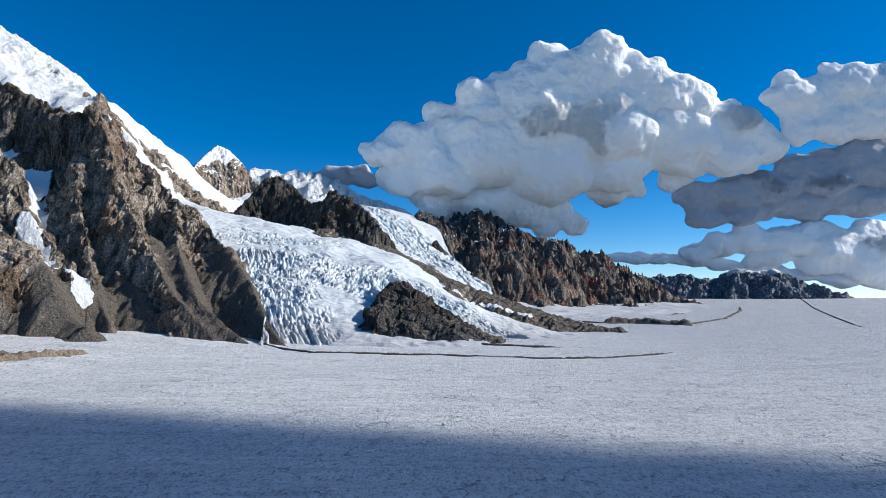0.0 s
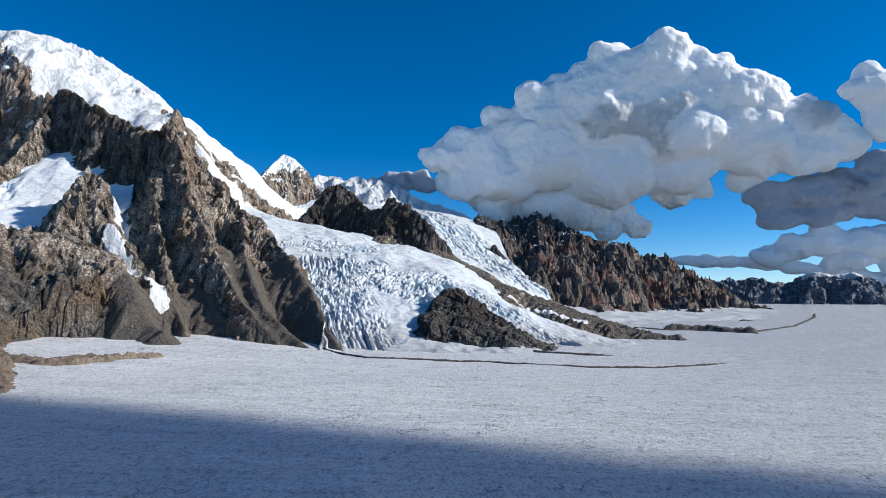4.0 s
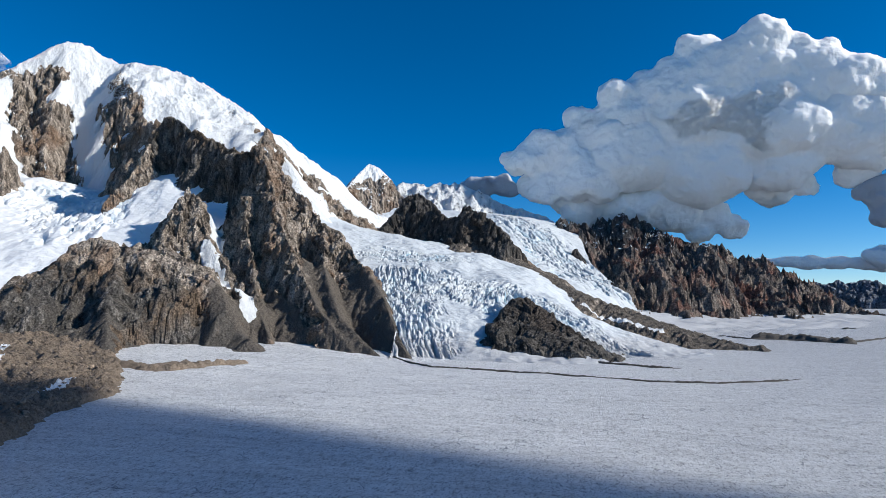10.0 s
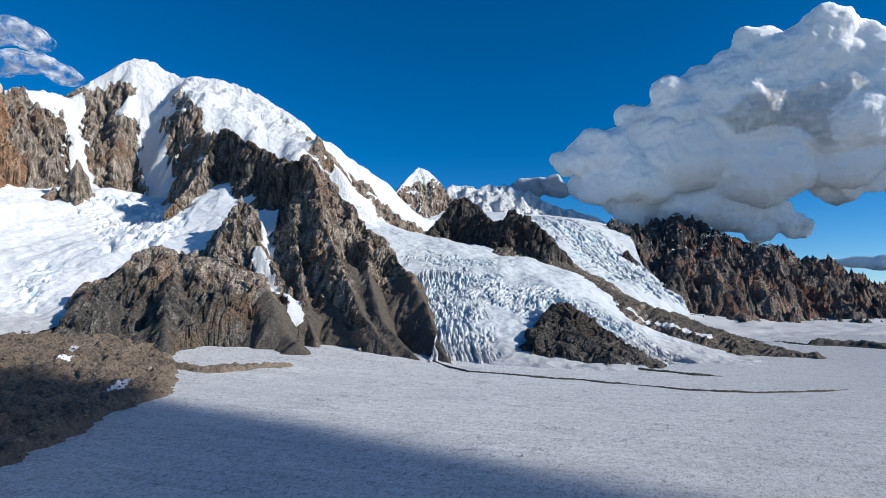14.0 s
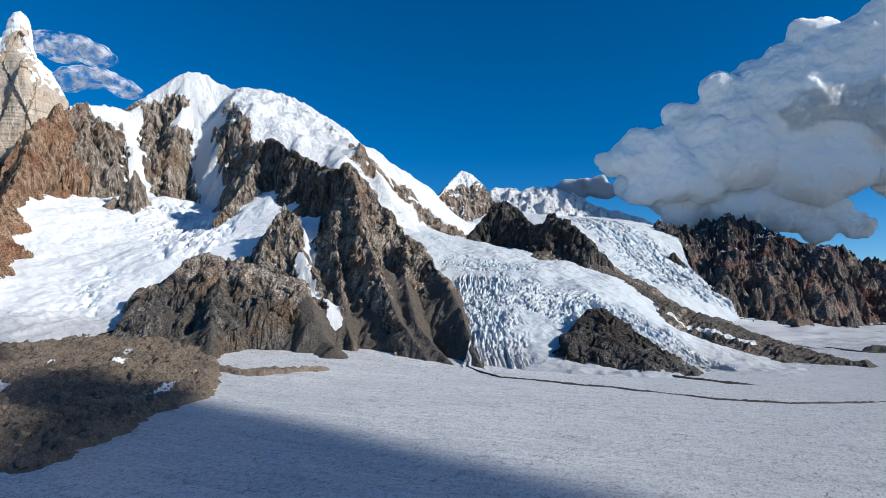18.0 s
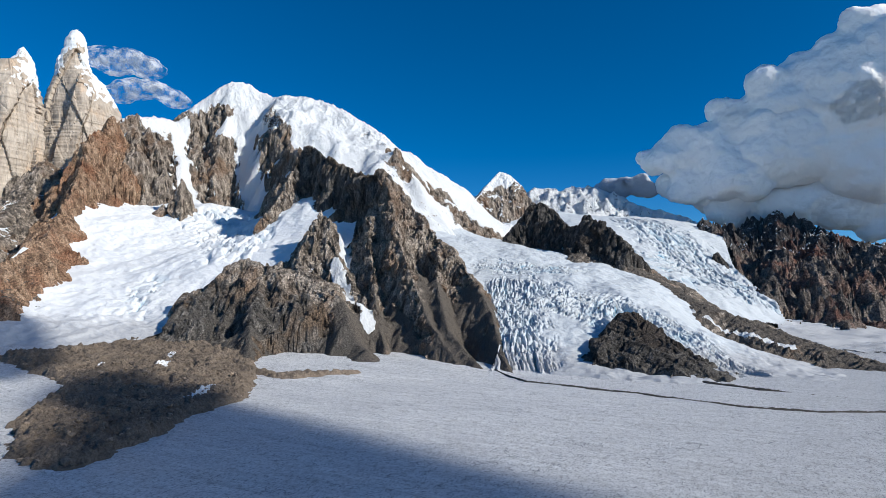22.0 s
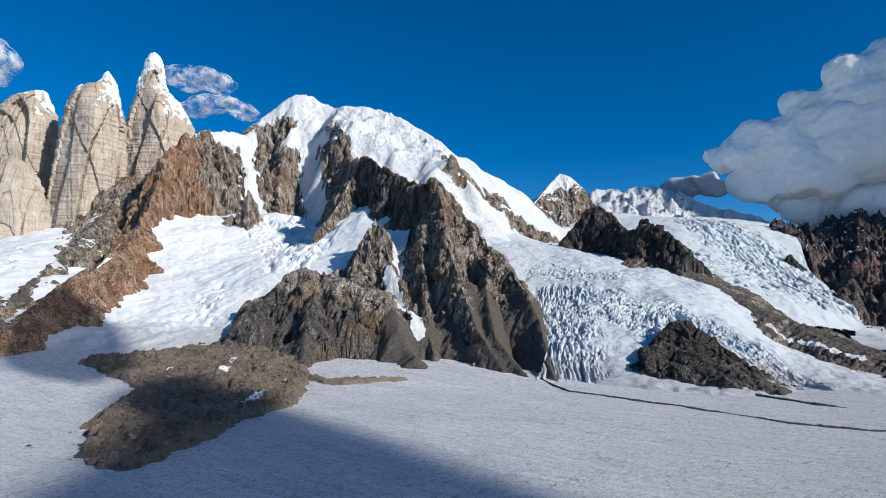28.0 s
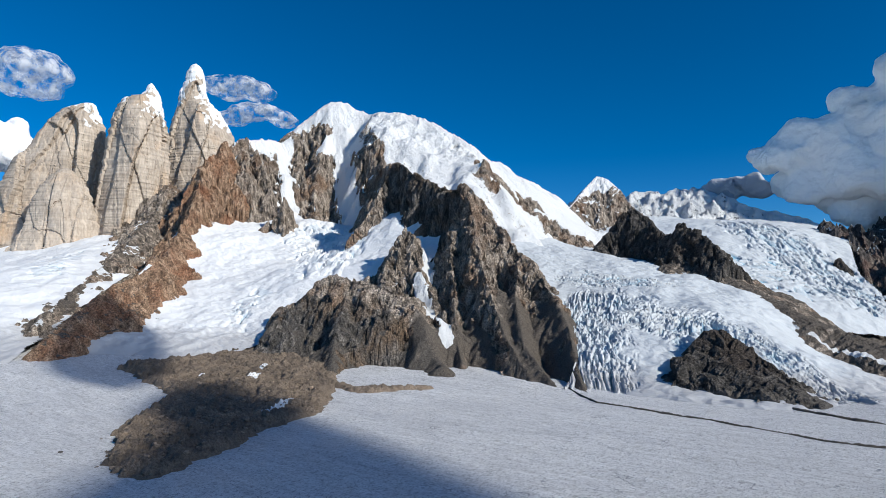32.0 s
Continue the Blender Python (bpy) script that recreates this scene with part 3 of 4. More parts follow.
rock_low = np.where(hand < 0, step(115, 80, off), step(10, 2, off)) * step(-0.35, 0.05, fbm(x / 60, y / 60, 2, 93) + 0.3)
rock_face = inside(x + 14 * fbm(x / 40, y / 40, 3, 71), y + 14 * fbm(x / 40, y / 40, 3, 75), [(-2420, 1880), (-2330, 1985), (-2200, 2015), (-2150, 1990), (-2080, 1870), (-1980, 1780), (-2009, 1740), (-2120, 1740), (-2290, 1790)])
snow = np.where(rock_face, 0.24 + 0.30 * step(1.5, 0.8, st), snow * (1 - 0.85 * rock_low))
snow = np.maximum(snow, 0.85 * step(-20, 20, z + 26 * fbm(x / 22, y / 22, 3, 94) - np.where(x < -2200, 1165, 955)))
snow = snow * (1 - 0.45 * patch(x, y, [(-2000, 2060), (-1900, 2000), (-1760, 1940)], 26, 7)) * (1 - 0.42 * patch(x, y, [(-1480, 2190), (-1297, 2133)], 26, 8))
col_rock = inside(x + 10 * fbm(x / 30, y / 30, 3, 72), y + 10 * fbm(x / 30, y / 30, 3, 73), [(-2250, 1465), (-2215, 1640), (-2050, 1580), (-1990, 1420), (-2150, 1380)])
snow = np.where(col_rock, 0.25, snow)
snow = np.maximum.reduce([snow, patch(x, y, [(-2340, 1830), (-2255, 1735), (-2110, 1672), (-2003, 1629)], 34, 9), patch(x, y, [(-2345, 1570), (-2310, 1640), (-2330, 1760)], 48, 10)])
z = drift(z, step(0.4, 0.75, snow), 34)
z = z + (16 * (ridged(x / 60, y / 45, 4, 77) - 0.45) + 7 * (ridged(x / 21, y / 17, 3, 78) - 0.5)) * step(640, 900, z) * step(0.4, 0.75, snow)
serac, _, own = cells(x / 60 + 0.5 * fbm(x / 90, y / 90, 2, 79), y / 34 + 0.5 * fbm(x / 90, y / 90, 2, 80), 81)
z = z + 13 * (own - 0.5) * step(700, 950, z) * step(-2100, -2000, x) * step(0.4, 0.75, snow)
keep = z > 250
dome = tagged(grid_object("snow_dome_mountain", xs, ys, z, keep, M_BROWN, {"snow": snow, "scree": np.zeros(x.shape)}, rugged=(70, 4), parts=[("rock_face", 0 * x), ("snow_cap", snow)]), "broad snow-capped mountain with dark rock face", "mountain")

# red ridge below the towers
RED = [
    ([(-2262, 1424, 933), (-2204, 1350, 854), (-2148, 1259, 794), (-2069, 1190, 655), (-1962, 1103, 516), (-1871, 1015, 433)], 1.5, 2.0),
    ([(-1871, 1015, 433), (-1705, 897, 335), (-1593, 776, 265), (-1530, 663, 220), (-1430, 557, 160), (-1348, 468, 112), (-1300, 430, 80)], 0.72, 1.1),
    ([(-2210, 1355, 830), (-2101, 1338, 683), (-2001, 1297, 531)], 2.4, 2.4),
]
xs, ys, x, y, z = massif(-2420, -1180, 330, 1540, 4.0, RED, 0.9, 300)
st = steepness(z, 4.0)
snow = 0.5 * step(1.3, 0.6, st) * step(420, 700, z)
foot = step(230, 150, z + 30 * fbm(x / 60, y / 60, 2, 5))
red = tagged(grid_object("red_rock_ridge", xs, ys, z, z > ice_level(x, y) - 20, M_RED, {"snow": snow, "scree": step(0.9, 0.5, st) * step(300, 150, z)}, rugged=(50, 5, 0.35 + 0.65 * step(300, 480, z)), parts=[("rock_face", 0 * x), ("lower_spur", foot)]), "rust-brown rock ridge running down to the ice", "ridge")

GREY = [([(-2456, 1261, 734), (-2378, 1179, 590), (-2146, 967, 412), (-1958, 814, 310), (-1744, 638, 205), (-1514, 483, 125)], 0.6, 0.8)]
xs, ys, x, y, z = massif(-2600, -1400, 380, 1400, 5.0, GREY, 0.8, 340, gully=12)
st = steepness(z, 5.0)
foot = step(330, 270, z)
grey = tagged(grid_object("grey_rock_rib", xs, ys, z, z > 60, M_BROWN, {"snow": 0.7 * step(1.2, 0.7, st) * step(-0.1, 0.4, fbm(x / 90, y / 90, 2, 4)), "scree": step(1.1, 0.6, st)}, rugged=(40, 6), parts=[("scree_slope", 0 * x), ("rock_crest", 1 - foot)]), "grey scree-covered rock rib with snow strips", "ridge")

# dark twin humps and the long low ridge running out into the ice
HUMP = [([(-769, 2169, 380), (-756, 2250, 450), (-700, 2310, 556), (-655, 2332, 578), (-583, 2292, 510), (-507, 2207, 446), (-429, 2089, 420), (-370, 2010, 452), (-310, 1975, 412), (-266, 1936, 385), (-164, 1848, 262), (-55, 1778, 177), (29, 1726, 132), (109, 1697, 100), (255, 1599, 46), (334, 1542, 21), (398, 1496, 12)], 1.0, 1.35)]
xs, ys, x, y, z = massif(-900, 470, 1440, 2480, 4.0, HUMP, 0.9, 400)
st = steepness(z, 4.0)
low = step(170, 90, z)
z = np.where(x - 0.6 * (y - 1900) > -190, z - 60, z)
hump = tagged(grid_object("twin_hump_ridge", xs, ys, z, z > ice_level(x, y) - 12, M_DARK, {"snow": 0.6 * step(0.9, 0.4, st) * step(100, 300, z), "scree": low}, rugged=(50, 7), parts=[("rock_face", 0 * x), ("scree_slope", low)]), "dark twin-humped rock ridge between two glaciers", "ridge")

LOW = [([(-300, 1960, 330), (-266, 1936, 305), (-164, 1848, 236), (-55, 1778, 180), (29, 1726, 138), (109, 1697, 106), (255, 1599, 53), (334, 1542, 27), (398, 1496, 14)], 0.34, 0.34)]
xs, ys, x, y, z = massif(-420, 470, 1400, 2080, 3.2, LOW, 0.45, 420, crag=0.5)
st = steepness(blur(z, 3), 3.2)
snow = np.maximum(0.8 * patch(x, y, [(40, 1640), (140, 1590), (230, 1540)], 12, 5), 0.8 * patch(x, y, [(-90, 1730), (0, 1660)], 9, 6))
low_ridge = tagged(grid_object("low_rock_ridge", xs, ys, z, z > ice_level(x, y) - 8, M_BROWN, {"snow": snow, "scree": 0.75 - 0.4 * step(0.4, 1.2, st)}, rugged=(17, 13, 0.45 + 0 * x), parts=[("rock_back", 0 * x), ("snow_strip", snow)]), "long low brown ridge running out into the ice", "ridge")

OUT = [([(-133, 1192, 48), (-128, 1223, 87), (-111, 1262, 117), (-76, 1287, 118), (-26, 1273, 87), (22, 1246, 52), (67, 1210, 26), (85, 1180, 4)], 0.9, 0.46),
       ([(-115, 1205, 80), (-50, 1172, 60), (20, 1145, 36), (75, 1135, 16)], 0.25, 0.55),
       ([(-70, 1245, 88), (0, 1205, 60), (60, 1165, 26)], 0.4, 0.4)]
xs, ys, x, y, z = massif(-230, 160, 1020, 1400, 2.0, OUT, 0.6, 500, gully=6, span=70, crag=0.6)
z = np.where(inside(x, y, [(-155, 1180), (-120, 1105), (110, 1095), (140, 1210), (-40, 1340), (-155, 1300)]), z, z - 14)
outcrop = tagged(grid_object("rock_outcrop", xs, ys, z, z > ice_level(x, y) - 8, M_DARK, {"snow": np.zeros(x.shape), "scree": 0.9 * step(30, 8, z)}, rugged=(44, 8, 0.36 + 0 * x), parts=[("rock_face", 0 * x), ("scree_foot", step(30, 8, z))]), "dark bare rock outcrop splitting the icefall", "outcrop")

# jagged range on the far side
TEETH = [
    ([(-149, 4010, 628), (-62, 4121, 631), (26, 4235, 562), (121, 4436, 707), (183, 4494, 636), (268, 4535, 738), (342, 4541, 622), (420, 4531, 684), (513, 4397, 581), (670, 4194, 481), (781, 4040, 447), (856, 3950, 344), (1006, 3943, 340), (1091, 3785, 250), (1208, 3553, 138), (1320, 3252, 47)], 1.1, 0.75),
    ([(268, 4535, 738), (239, 3756, 430), (206, 3228, 257), (168, 2855, 156)], 0.9, 0.9),
    ([(513, 4397, 581), (394, 3532, 341), (391, 2996, 188), (432, 2719, 62)], 0.8, 0.8),
    ([(781, 4040, 447), (569, 3186, 239), (574, 2913, 129), (603, 2797, 40)], 0.8, 0.8),
    ([(1006, 3943, 340), (947, 3240, 103), (921, 2965, 37)], 0.6, 0.6),
]
xs, ys, x, y, z = massif(-320, 1420, 2600, 4640, 7.5, TEETH, 1.4, 600, gully=26, span=210, jag=(10, 26), crag=0.4, spike=60.0)
st = steepness(blur(z, 3), 7.5)
snow = 0.62 * step(1.1, 0.5, st) * step(250, 480, z)
teeth = tagged(grid_object("jagged_mountain_range", xs, ys, z, z > 20, {"upper_face": M_RANGE, "rest": M_FAR}, {"snow": snow, "scree": step(0.9, 0.5, st) * step(260, 150, z)}, rugged=(75, 9, 0.06 + 0.22 * step(260, 430, z)), parts=[("brown_slope", 0 * x), ("upper_face", step(380, 430, z + 80 * fbm(x / 150, y / 150, 3, 61) - 0.05 * (x - 400))), ("scree_slope", step(0.9, 0.5, st) * step(220, 120, z))]), "dark jagged mountain range with reddish slopes", "mountain range")

NUN = [([(-69, 3335, 359), (-36, 3291, 403), (5, 3230, 326)], 1.2, 1.2)]
xs, ys, x, y, z = massif(-180, 120, 3120, 3440, 6.0, NUN, 0.7, 650)
nunatak = tagged(grid_object("nunatak", xs, ys, z, z > 250, M_DARK, {"snow": np.zeros(x.shape), "scree": np.zeros(x.shape)}, rugged=(40, 10)), "small dark rock standing out of the glacier", "outcrop")

SMALL = [([(-1522, 3391, 770), (-1533, 3603, 893), (-1539, 3759, 1000), (-1509, 3884, 1100), (-1436, 3901, 1070), (-1337, 3898, 975), (-1256, 3886, 858), (-1157, 3815, 788)], 1.0, 1.25),
         ([(-1509, 3884, 1065), (-1440, 3760, 900), (-1390, 3640, 770)], 1.6, 1.6)]
xs, ys, x, y, z = massif(-1800, -950, 3150, 4200, 6.0, SMALL, 0.8, 700)
st = steepness(z, 7.0)
snow = np.maximum(step(900, 980, z + 40 * fbm(x / 50, y / 50, 2, 1) - 0.5 * (x + 1500)), 0.9 * step(1.3, 0.9, st))
small = tagged(grid_object("small_snowy_peak", xs, ys, z, z > 450, M_BROWN, {"snow": snow, "scree": np.zeros(x.shape)}, rugged=(42, 11), parts=[("rock_face", 0 * x), ("snow_cap", snow)]), "small pointed peak with a snow crown", "mountain")

FARSNOW = [([(-1588, 4270, 977), (-1400, 4324, 1030), (-1284, 4358, 1038), (-1206, 4385, 1018), (-1106, 4407, 1039), (-964, 4444, 1021), (-840, 4477, 984), (-622, 4479, 866), (-361, 4467, 776), (-164, 4382, 691)], 0.7, 0.7)]
xs, ys, x, y, z = massif(-1900, -60, 3700, 4750, 11.0, FARSNOW, 1.6, 800, gully=14, span=240, jag=(26, 150), crag=0.4)
st = steepness(z, 11.0)
# rock between the snow takes the painted haze tone
farsnow = tagged(grid_object("far_snow_ridge", xs, ys, z, z > 400, M_HAZED, {"snow": 0.62 + 0.3 * step(1.3, 0.6, st), "scree": 0 * x}), "distant snow-covered ridge under cloud", "mountain range")

FAR = [([(1317, 4509, 173), (1513, 4446, 236), (1735, 4364, 241), (1945, 4275, 221), (2078, 4209, 288), (2205, 4146, 265), (2296, 4095, 278), (2411, 4031, 221), (2494, 3982, 162), (2598, 3916, 105)], 0.6, 0.6)]
xs, ys, x, y, z = massif(1000, 2900, 3600, 4900, 12.0, FAR, 1.3, 900)
# bluish tint stands in for haze on the horizon
far = tagged(grid_object("far_range", xs, ys, z, z > 30, M_HAZED, {"snow": 0.75 * step(200, 280, z) , "scree": np.zeros(x.shape)}, rugged=(120, 12), parts=[("rock_slope", 0 * x), ("snow_patch", step(200, 280, z))]), "low blue-grey range on the horizon with snow streaks", "mountain range")


# ---- glaciers on the slopes ----
def glacier(name, heights, area, cell, mat, label, broken, seed):
    """Snow and ice between the rocks. broken: (polyline, width, size of the blocks, depth, blocks lie along the line) of its crevassed reaches."""
    h = spline(heights)
    px, py = [p[0] for p in area], [p[1] for p in area]
    xs, ys = np.arange(min(px), max(px) + 1, cell), np.arange(min(py), max(py) + 1, cell)
    x, y = np.meshgrid(xs, ys)
    z = h(x, y) + 8 * fbm(x / 110, y / 110, 4, seed) + 1.5 * grad(x / 22, y / 14, seed + 2) + 1.3 * ridged(x / 40, y / 17, 3, seed + 3)
    cut, reach = np.zeros(x.shape), np.zeros(x.shape)
    for line, width, size, depth, along in broken:
        d, s, _, side = to_line(x, y, line)
        m = 1 - step(width * 0.45, width, d + width * 0.35 * fbm(x / 60, y / 60, 2, seed + 4))
        reach = np.maximum(reach, m)
        bend = 0.5 * fbm(x / 90, y / 90, 2, seed + 5)
        a, b = (d * side, s) if along else (s, d * side)
        d1, d2, own = cells(a / size + 1.4 * bend + 0.16 * fbm(x / 14, y / 14, 2, seed + 6), b / (size * 5.0) + bend, seed + 9)
        some = step(-0.3, 0.2, fbm(x / 55, y / 55, 2, seed + 7))
        gap = (1 - step(0.03, 0.17, d2 - d1)) * (0.25 + 0.75 * some)
        fin = ridged(a / size * 0.9 + 2 * bend, b / (size * 4), 2, seed + 8)
        z = z + m * depth * (0.7 * (own - 0.5) * (0.3 + 0.7 * some) - 1.2 * gap + 0.6 * fin - 0.3)
        e1, e2, less = cells(a / (size * 0.45) + 2 * bend, b / (size * 1.3) - bend, seed + 10)
        z = z + m * depth * (0.16 * (less - 0.5) - 0.22 * (1 - step(0.03, 0.2, e2 - e1)))
        cut = np.maximum(cut, m * np.maximum(gap, 0.4 * (1 - own)))
    keep = inside(x, y, area) & (z > ice_level(x, y) - 6)
    return tagged(grid_object(name, xs, ys, z, keep, mat, {"crevasse": cut, "bare": step(75, 5, z - ice_level(x, y))}, parts=[("snowfield", 0 * x), ("icefall", reach)] if broken else None), label, "glacier")


glacier("icefall_glacier",
        [(-741, 1775, 349), (-579, 1755, 307), (-453, 1792, 290), (-521, 1498, 209), (-331, 1551, 214), (-222, 1626, 204), (-373, 1295, 118), (-266, 1376, 133), (-179, 1417, 148), (-125, 1423, 148), (-299, 1119, 50), (-197, 1142, 38), (-258, 1040, -3), (-135, 1044, -3), (-31, 1456, 122), (48, 1321, 56), (116, 1247, 10), (254, 1205, -4), (-21, 1038, -4), (-1132, 2082, 535), (-1081, 2193, 500), (-979, 2303, 450), (-873, 2456, 418), (-790, 2360, 392), (-923, 1990, 417), (-741, 2007, 372), (306, 1478, -2), (171, 1528, 22), (60, 1610, 62), (-50, 1690, 158), (-130, 1760, 205), (-135, 1140, 28), (-75, 1105, 14), (-20, 1085, 5), (50, 1115, 3), (-150, 1230, 70), (0, 1205, 18), (-55, 1225, 40), (45, 1180, 4)],
        [(-1060, 2080), (-1075, 2195), (-1011, 2327), (-905, 2480), (-850, 2600), (-640, 2450), (-560, 2300), (-250, 1950), (100, 1720), (420, 1520), (420, 1150), (0, 1000), (-300, 980), (-330, 1120), (-470, 1300), (-640, 1420), (-860, 1560)],
        2.0, M_FALL, "white glacier tongue broken into a blue icefall",
        [([(-560, 1580), (-440, 1600), (-330, 1640)], 75, 9, 12, True), ([(-440, 1440), (-390, 1300), (-330, 1160), (-290, 1080)], 105, 8, 17, True), ([(-330, 1430), (-240, 1380), (-150, 1330)], 100, 9, 22, False), ([(-150, 1370), (-60, 1350), (40, 1290), (140, 1230)], 55, 8, 13, True)], 1000)
glacier("basin_glacier",
        [(-2063, 1489, 560), (-1783, 1585, 529), (-1426, 1404, 376), (-1684, 1394, 413), (-1856, 1201, 429), (-1661, 984, 279), (-1427, 1050, 238), (-1315, 1141, 276), (-1395, 760, 133), (-1246, 896, 134), (-1254, 623, 67), (-1109, 764, 67), (-1208, 515, 30), (-1045, 642, 35), (-2203, 1608, 740), (-2292, 1803, 872), (-1379, 1473, 443), (-1308, 1520, 507), (-1060, 1330, 365), (-1150, 1260, 325), (-1185, 1425, 478), (-1090, 1410, 455), (-1907, 1682, 545), (-2010, 1640, 590), (-1750, 1750, 520), (-2120, 1900, 560), (-1600, 1640, 480)],
        [(-2400, 1900), (-2300, 1400), (-1900, 1000), (-1550, 650), (-1300, 430), (-1090, 560), (-1045, 760), (-1040, 900), (-930, 1050), (-880, 1300), (-1000, 1500), (-1300, 1750), (-1900, 1900)],
        4.0, M_SNOW, "smooth white snow glacier filling the basin", [([(-1700, 1500), (-1560, 1430), (-1400, 1360), (-1270, 1230)], 140, 20, 24, False), ([(-1600, 1640), (-1430, 1560), (-1330, 1500)], 70, 18, 18, False), ([(-1330, 1000), (-1230, 860)], 60, 14, 12, False)], 1100)
glacier("upper_glacier",
        [(-2035, 682, 295), (-1812, 512, 195), (-2358, 945, 400), (-1543, 479, 105), (-1368, 407, 60), (-2535, 684, 325), (-2617, 994, 455), (-1955, 889, 284), (-1500, 300, 70), (-2200, 350, 220)],
        [(-2900, 1250), (-2900, 300), (-2200, 150), (-1500, 150), (-1250, 330), (-1500, 500), (-2000, 950), (-2400, 1250)],
        6.0, M_SNOW, "snow glacier below the granite towers", [([(-2300, 800), (-2000, 650)], 90, 20, 9, False)], 1200)
glacier("far_glacier",
        [(-476, 3437, 607), (-266, 3312, 485), (-70, 3122, 312), (-190, 3112, 371), (46, 2858, 210), (122, 2722, 173), (-1123, 3822, 770), (-798, 3693, 690), (-567, 4084, 720), (-169, 4006, 620), (-227, 2548, 258), (-948, 2783, 470), (200, 2600, 60), (-900, 4150, 760)],
        [(-1080, 2700), (-1130, 3500), (-1000, 4300), (-60, 4400), (-30, 3750), (30, 3300), (190, 2950), (240, 2650), (-150, 2200), (-700, 2350)],
        5.0, M_FALL, "far bright glacier with a wide icefall", [([(-420, 3500), (-150, 3180), (60, 2850)], 260, 21, 24, True), ([(-300, 2900), (-150, 2650)], 160, 20, 14, False)], 1300)
glacier("low_glacier",
        [(600, 2850, 40), (1300, 3100, 45), (900, 2400, 20), (500, 2300, 12), (1500, 3500, 48), (300, 2700, 60), (400, 2000, 5), (1300, 2500, 10)],
        [(250, 2850), (600, 3050), (1350, 3350), (1500, 3050), (1300, 2500), (800, 2300), (450, 1900), (200, 2300)],
        14.0, M_SNOW, "flat snow-covered glacier arm", [], 1400)


# ---- granite towers ----
def tower(name, label, apex, right, profile, depth, seed, cap, lean=0.0):
    """A spire: left and right edges at each height, rounded to its depth, cut by vertical cracks; its snow cap is a part."""
    prof = np.array(profile, float)
    rows, around = 190, 190
    zs = np.linspace(prof[0, 0], prof[-1, 0], rows)
    left, rightw = np.interp(-zs, -prof[:, 0], prof[:, 1]), np.interp(-zs, -prof[:, 0], prof[:, 2])
    ang = np.linspace(0, 2 * math.pi, around, endpoint=False)
    a, zz = np.meshgrid(ang, zs)
    rag = np.clip((rightw - left) / 120, 0.08, 1.0)
    left = left + rag * 7 * fbm(zs / 22, zs * 0, 4, seed + 31)
    rightw = rightw + rag * 7 * fbm(zs / 22, zs * 0 + 5, 4, seed + 33)
    mid, half = ((left + rightw) / 2)[:, None], ((rightw - left) / 2)[:, None]
    cs, sn = np.cos(a), np.sin(a)
    u = mid + half * np.sign(cs) * np.abs(cs)**1.5
    w = np.maximum(half * depth, 12) * np.sign(sn) * np.abs(sn)**1.5
    size = np.clip(half / 70, 0.12, 1.0)
    slabs = 0
    for part, amp, tilt, k in ((110, 60, -0.10, 0), (150, 34, 0.42, 3), (44, 9, 0.06, 5)):
        lean_u = u + tilt * zz + 12 * grad(u / 90, zz / 260, seed + k)
        d1, d2, own = cells(lean_u / part, w / part + zz / 2600, seed + k)
        slabs = slabs + amp * (own - 0.5 - 0.1 * (1 - np.clip((d2 - d1) / 0.05, 0, 1)))
    push = size * (slabs + 10 * fbm(u / 90, zz / 160, 3, seed + 3))
    u = u + cs * push * 0.35
    w = w + sn * push
    fwd = np.array([-right[1], right[0]])
    px = apex[0] + u * right[0] + w * fwd[0]
    py = apex[1] + u * right[1] + w * fwd[1]
    co = np.stack([px, py, zz], -1).reshape(-1, 3)
    faces = []
    for i in range(rows - 1):
        for j in range(around):
            k = (j + 1) % around
            faces.append((i * around + j, (i + 1) * around + j, (i + 1) * around + k, i * around + k))
    faces.append(tuple(range(around)))
    holder = tagged(new(name), label, "rock tower")
    wild = fbm(u / 26, zz / 40, 4, seed + 8)
    side = (u - mid) / np.maximum(half, 1)
    frost = step(cap[0] - 30, cap[0] + 30, zz + 70 * wild)
    frost = np.maximum(frost, step(0.15, 0.5, side + 0.7 * wild) * step(cap[1] - 60, cap[1] + 20, zz + 60 * wild))
    frost = np.maximum(frost, step(-0.55, -0.8, side + 0.4 * wild) * step(cap[2] - 60, cap[2] + 20, zz + 60 * wild))
    frost = 0.95 * frost.reshape(-1)
    fa = np.array(faces[:-1])
    pale = np.flatnonzero(frost[fa].mean(1) > 0.5)
    root = {}
    for q in fa[pale].tolist():
        top = [follow(root, root.setdefault(v, v)) for v in q]
        for v in top[1:]:
            root[follow(root, v)] = follow(root, top[0])
    piece = np.array([follow(root, v) for v in fa[pale, 0].tolist()])
    ids, sizes = np.unique(piece, return_counts=True)
    bare = np.ones(len(fa), bool)
    pieces = []
    for one, many in sorted(zip(ids, sizes), key=lambda p: -p[1])[:5]:
        if many > 150:
            bare[pale[piece == one]] = False
            pieces.append(("snow_cap", fa[pale[piece == one]]))
    for part_name, some in [("rock_face", fa[bare])] + pieces:
        if not len(some):
            continue
        own, flat = np.unique(some, return_inverse=True)
        me = bpy.data.meshes.new(part_name)
        me.from_pydata(co[own].tolist(), [], flat.reshape(-1, 4).tolist())
        me.polygons.foreach_set("use_smooth", np.full(len(some), part_name == "snow_cap"))
        at = me.attributes.new("snow", "FLOAT", "POINT")
        at.data.foreach_set("value", frost[own].astype(np.float32))
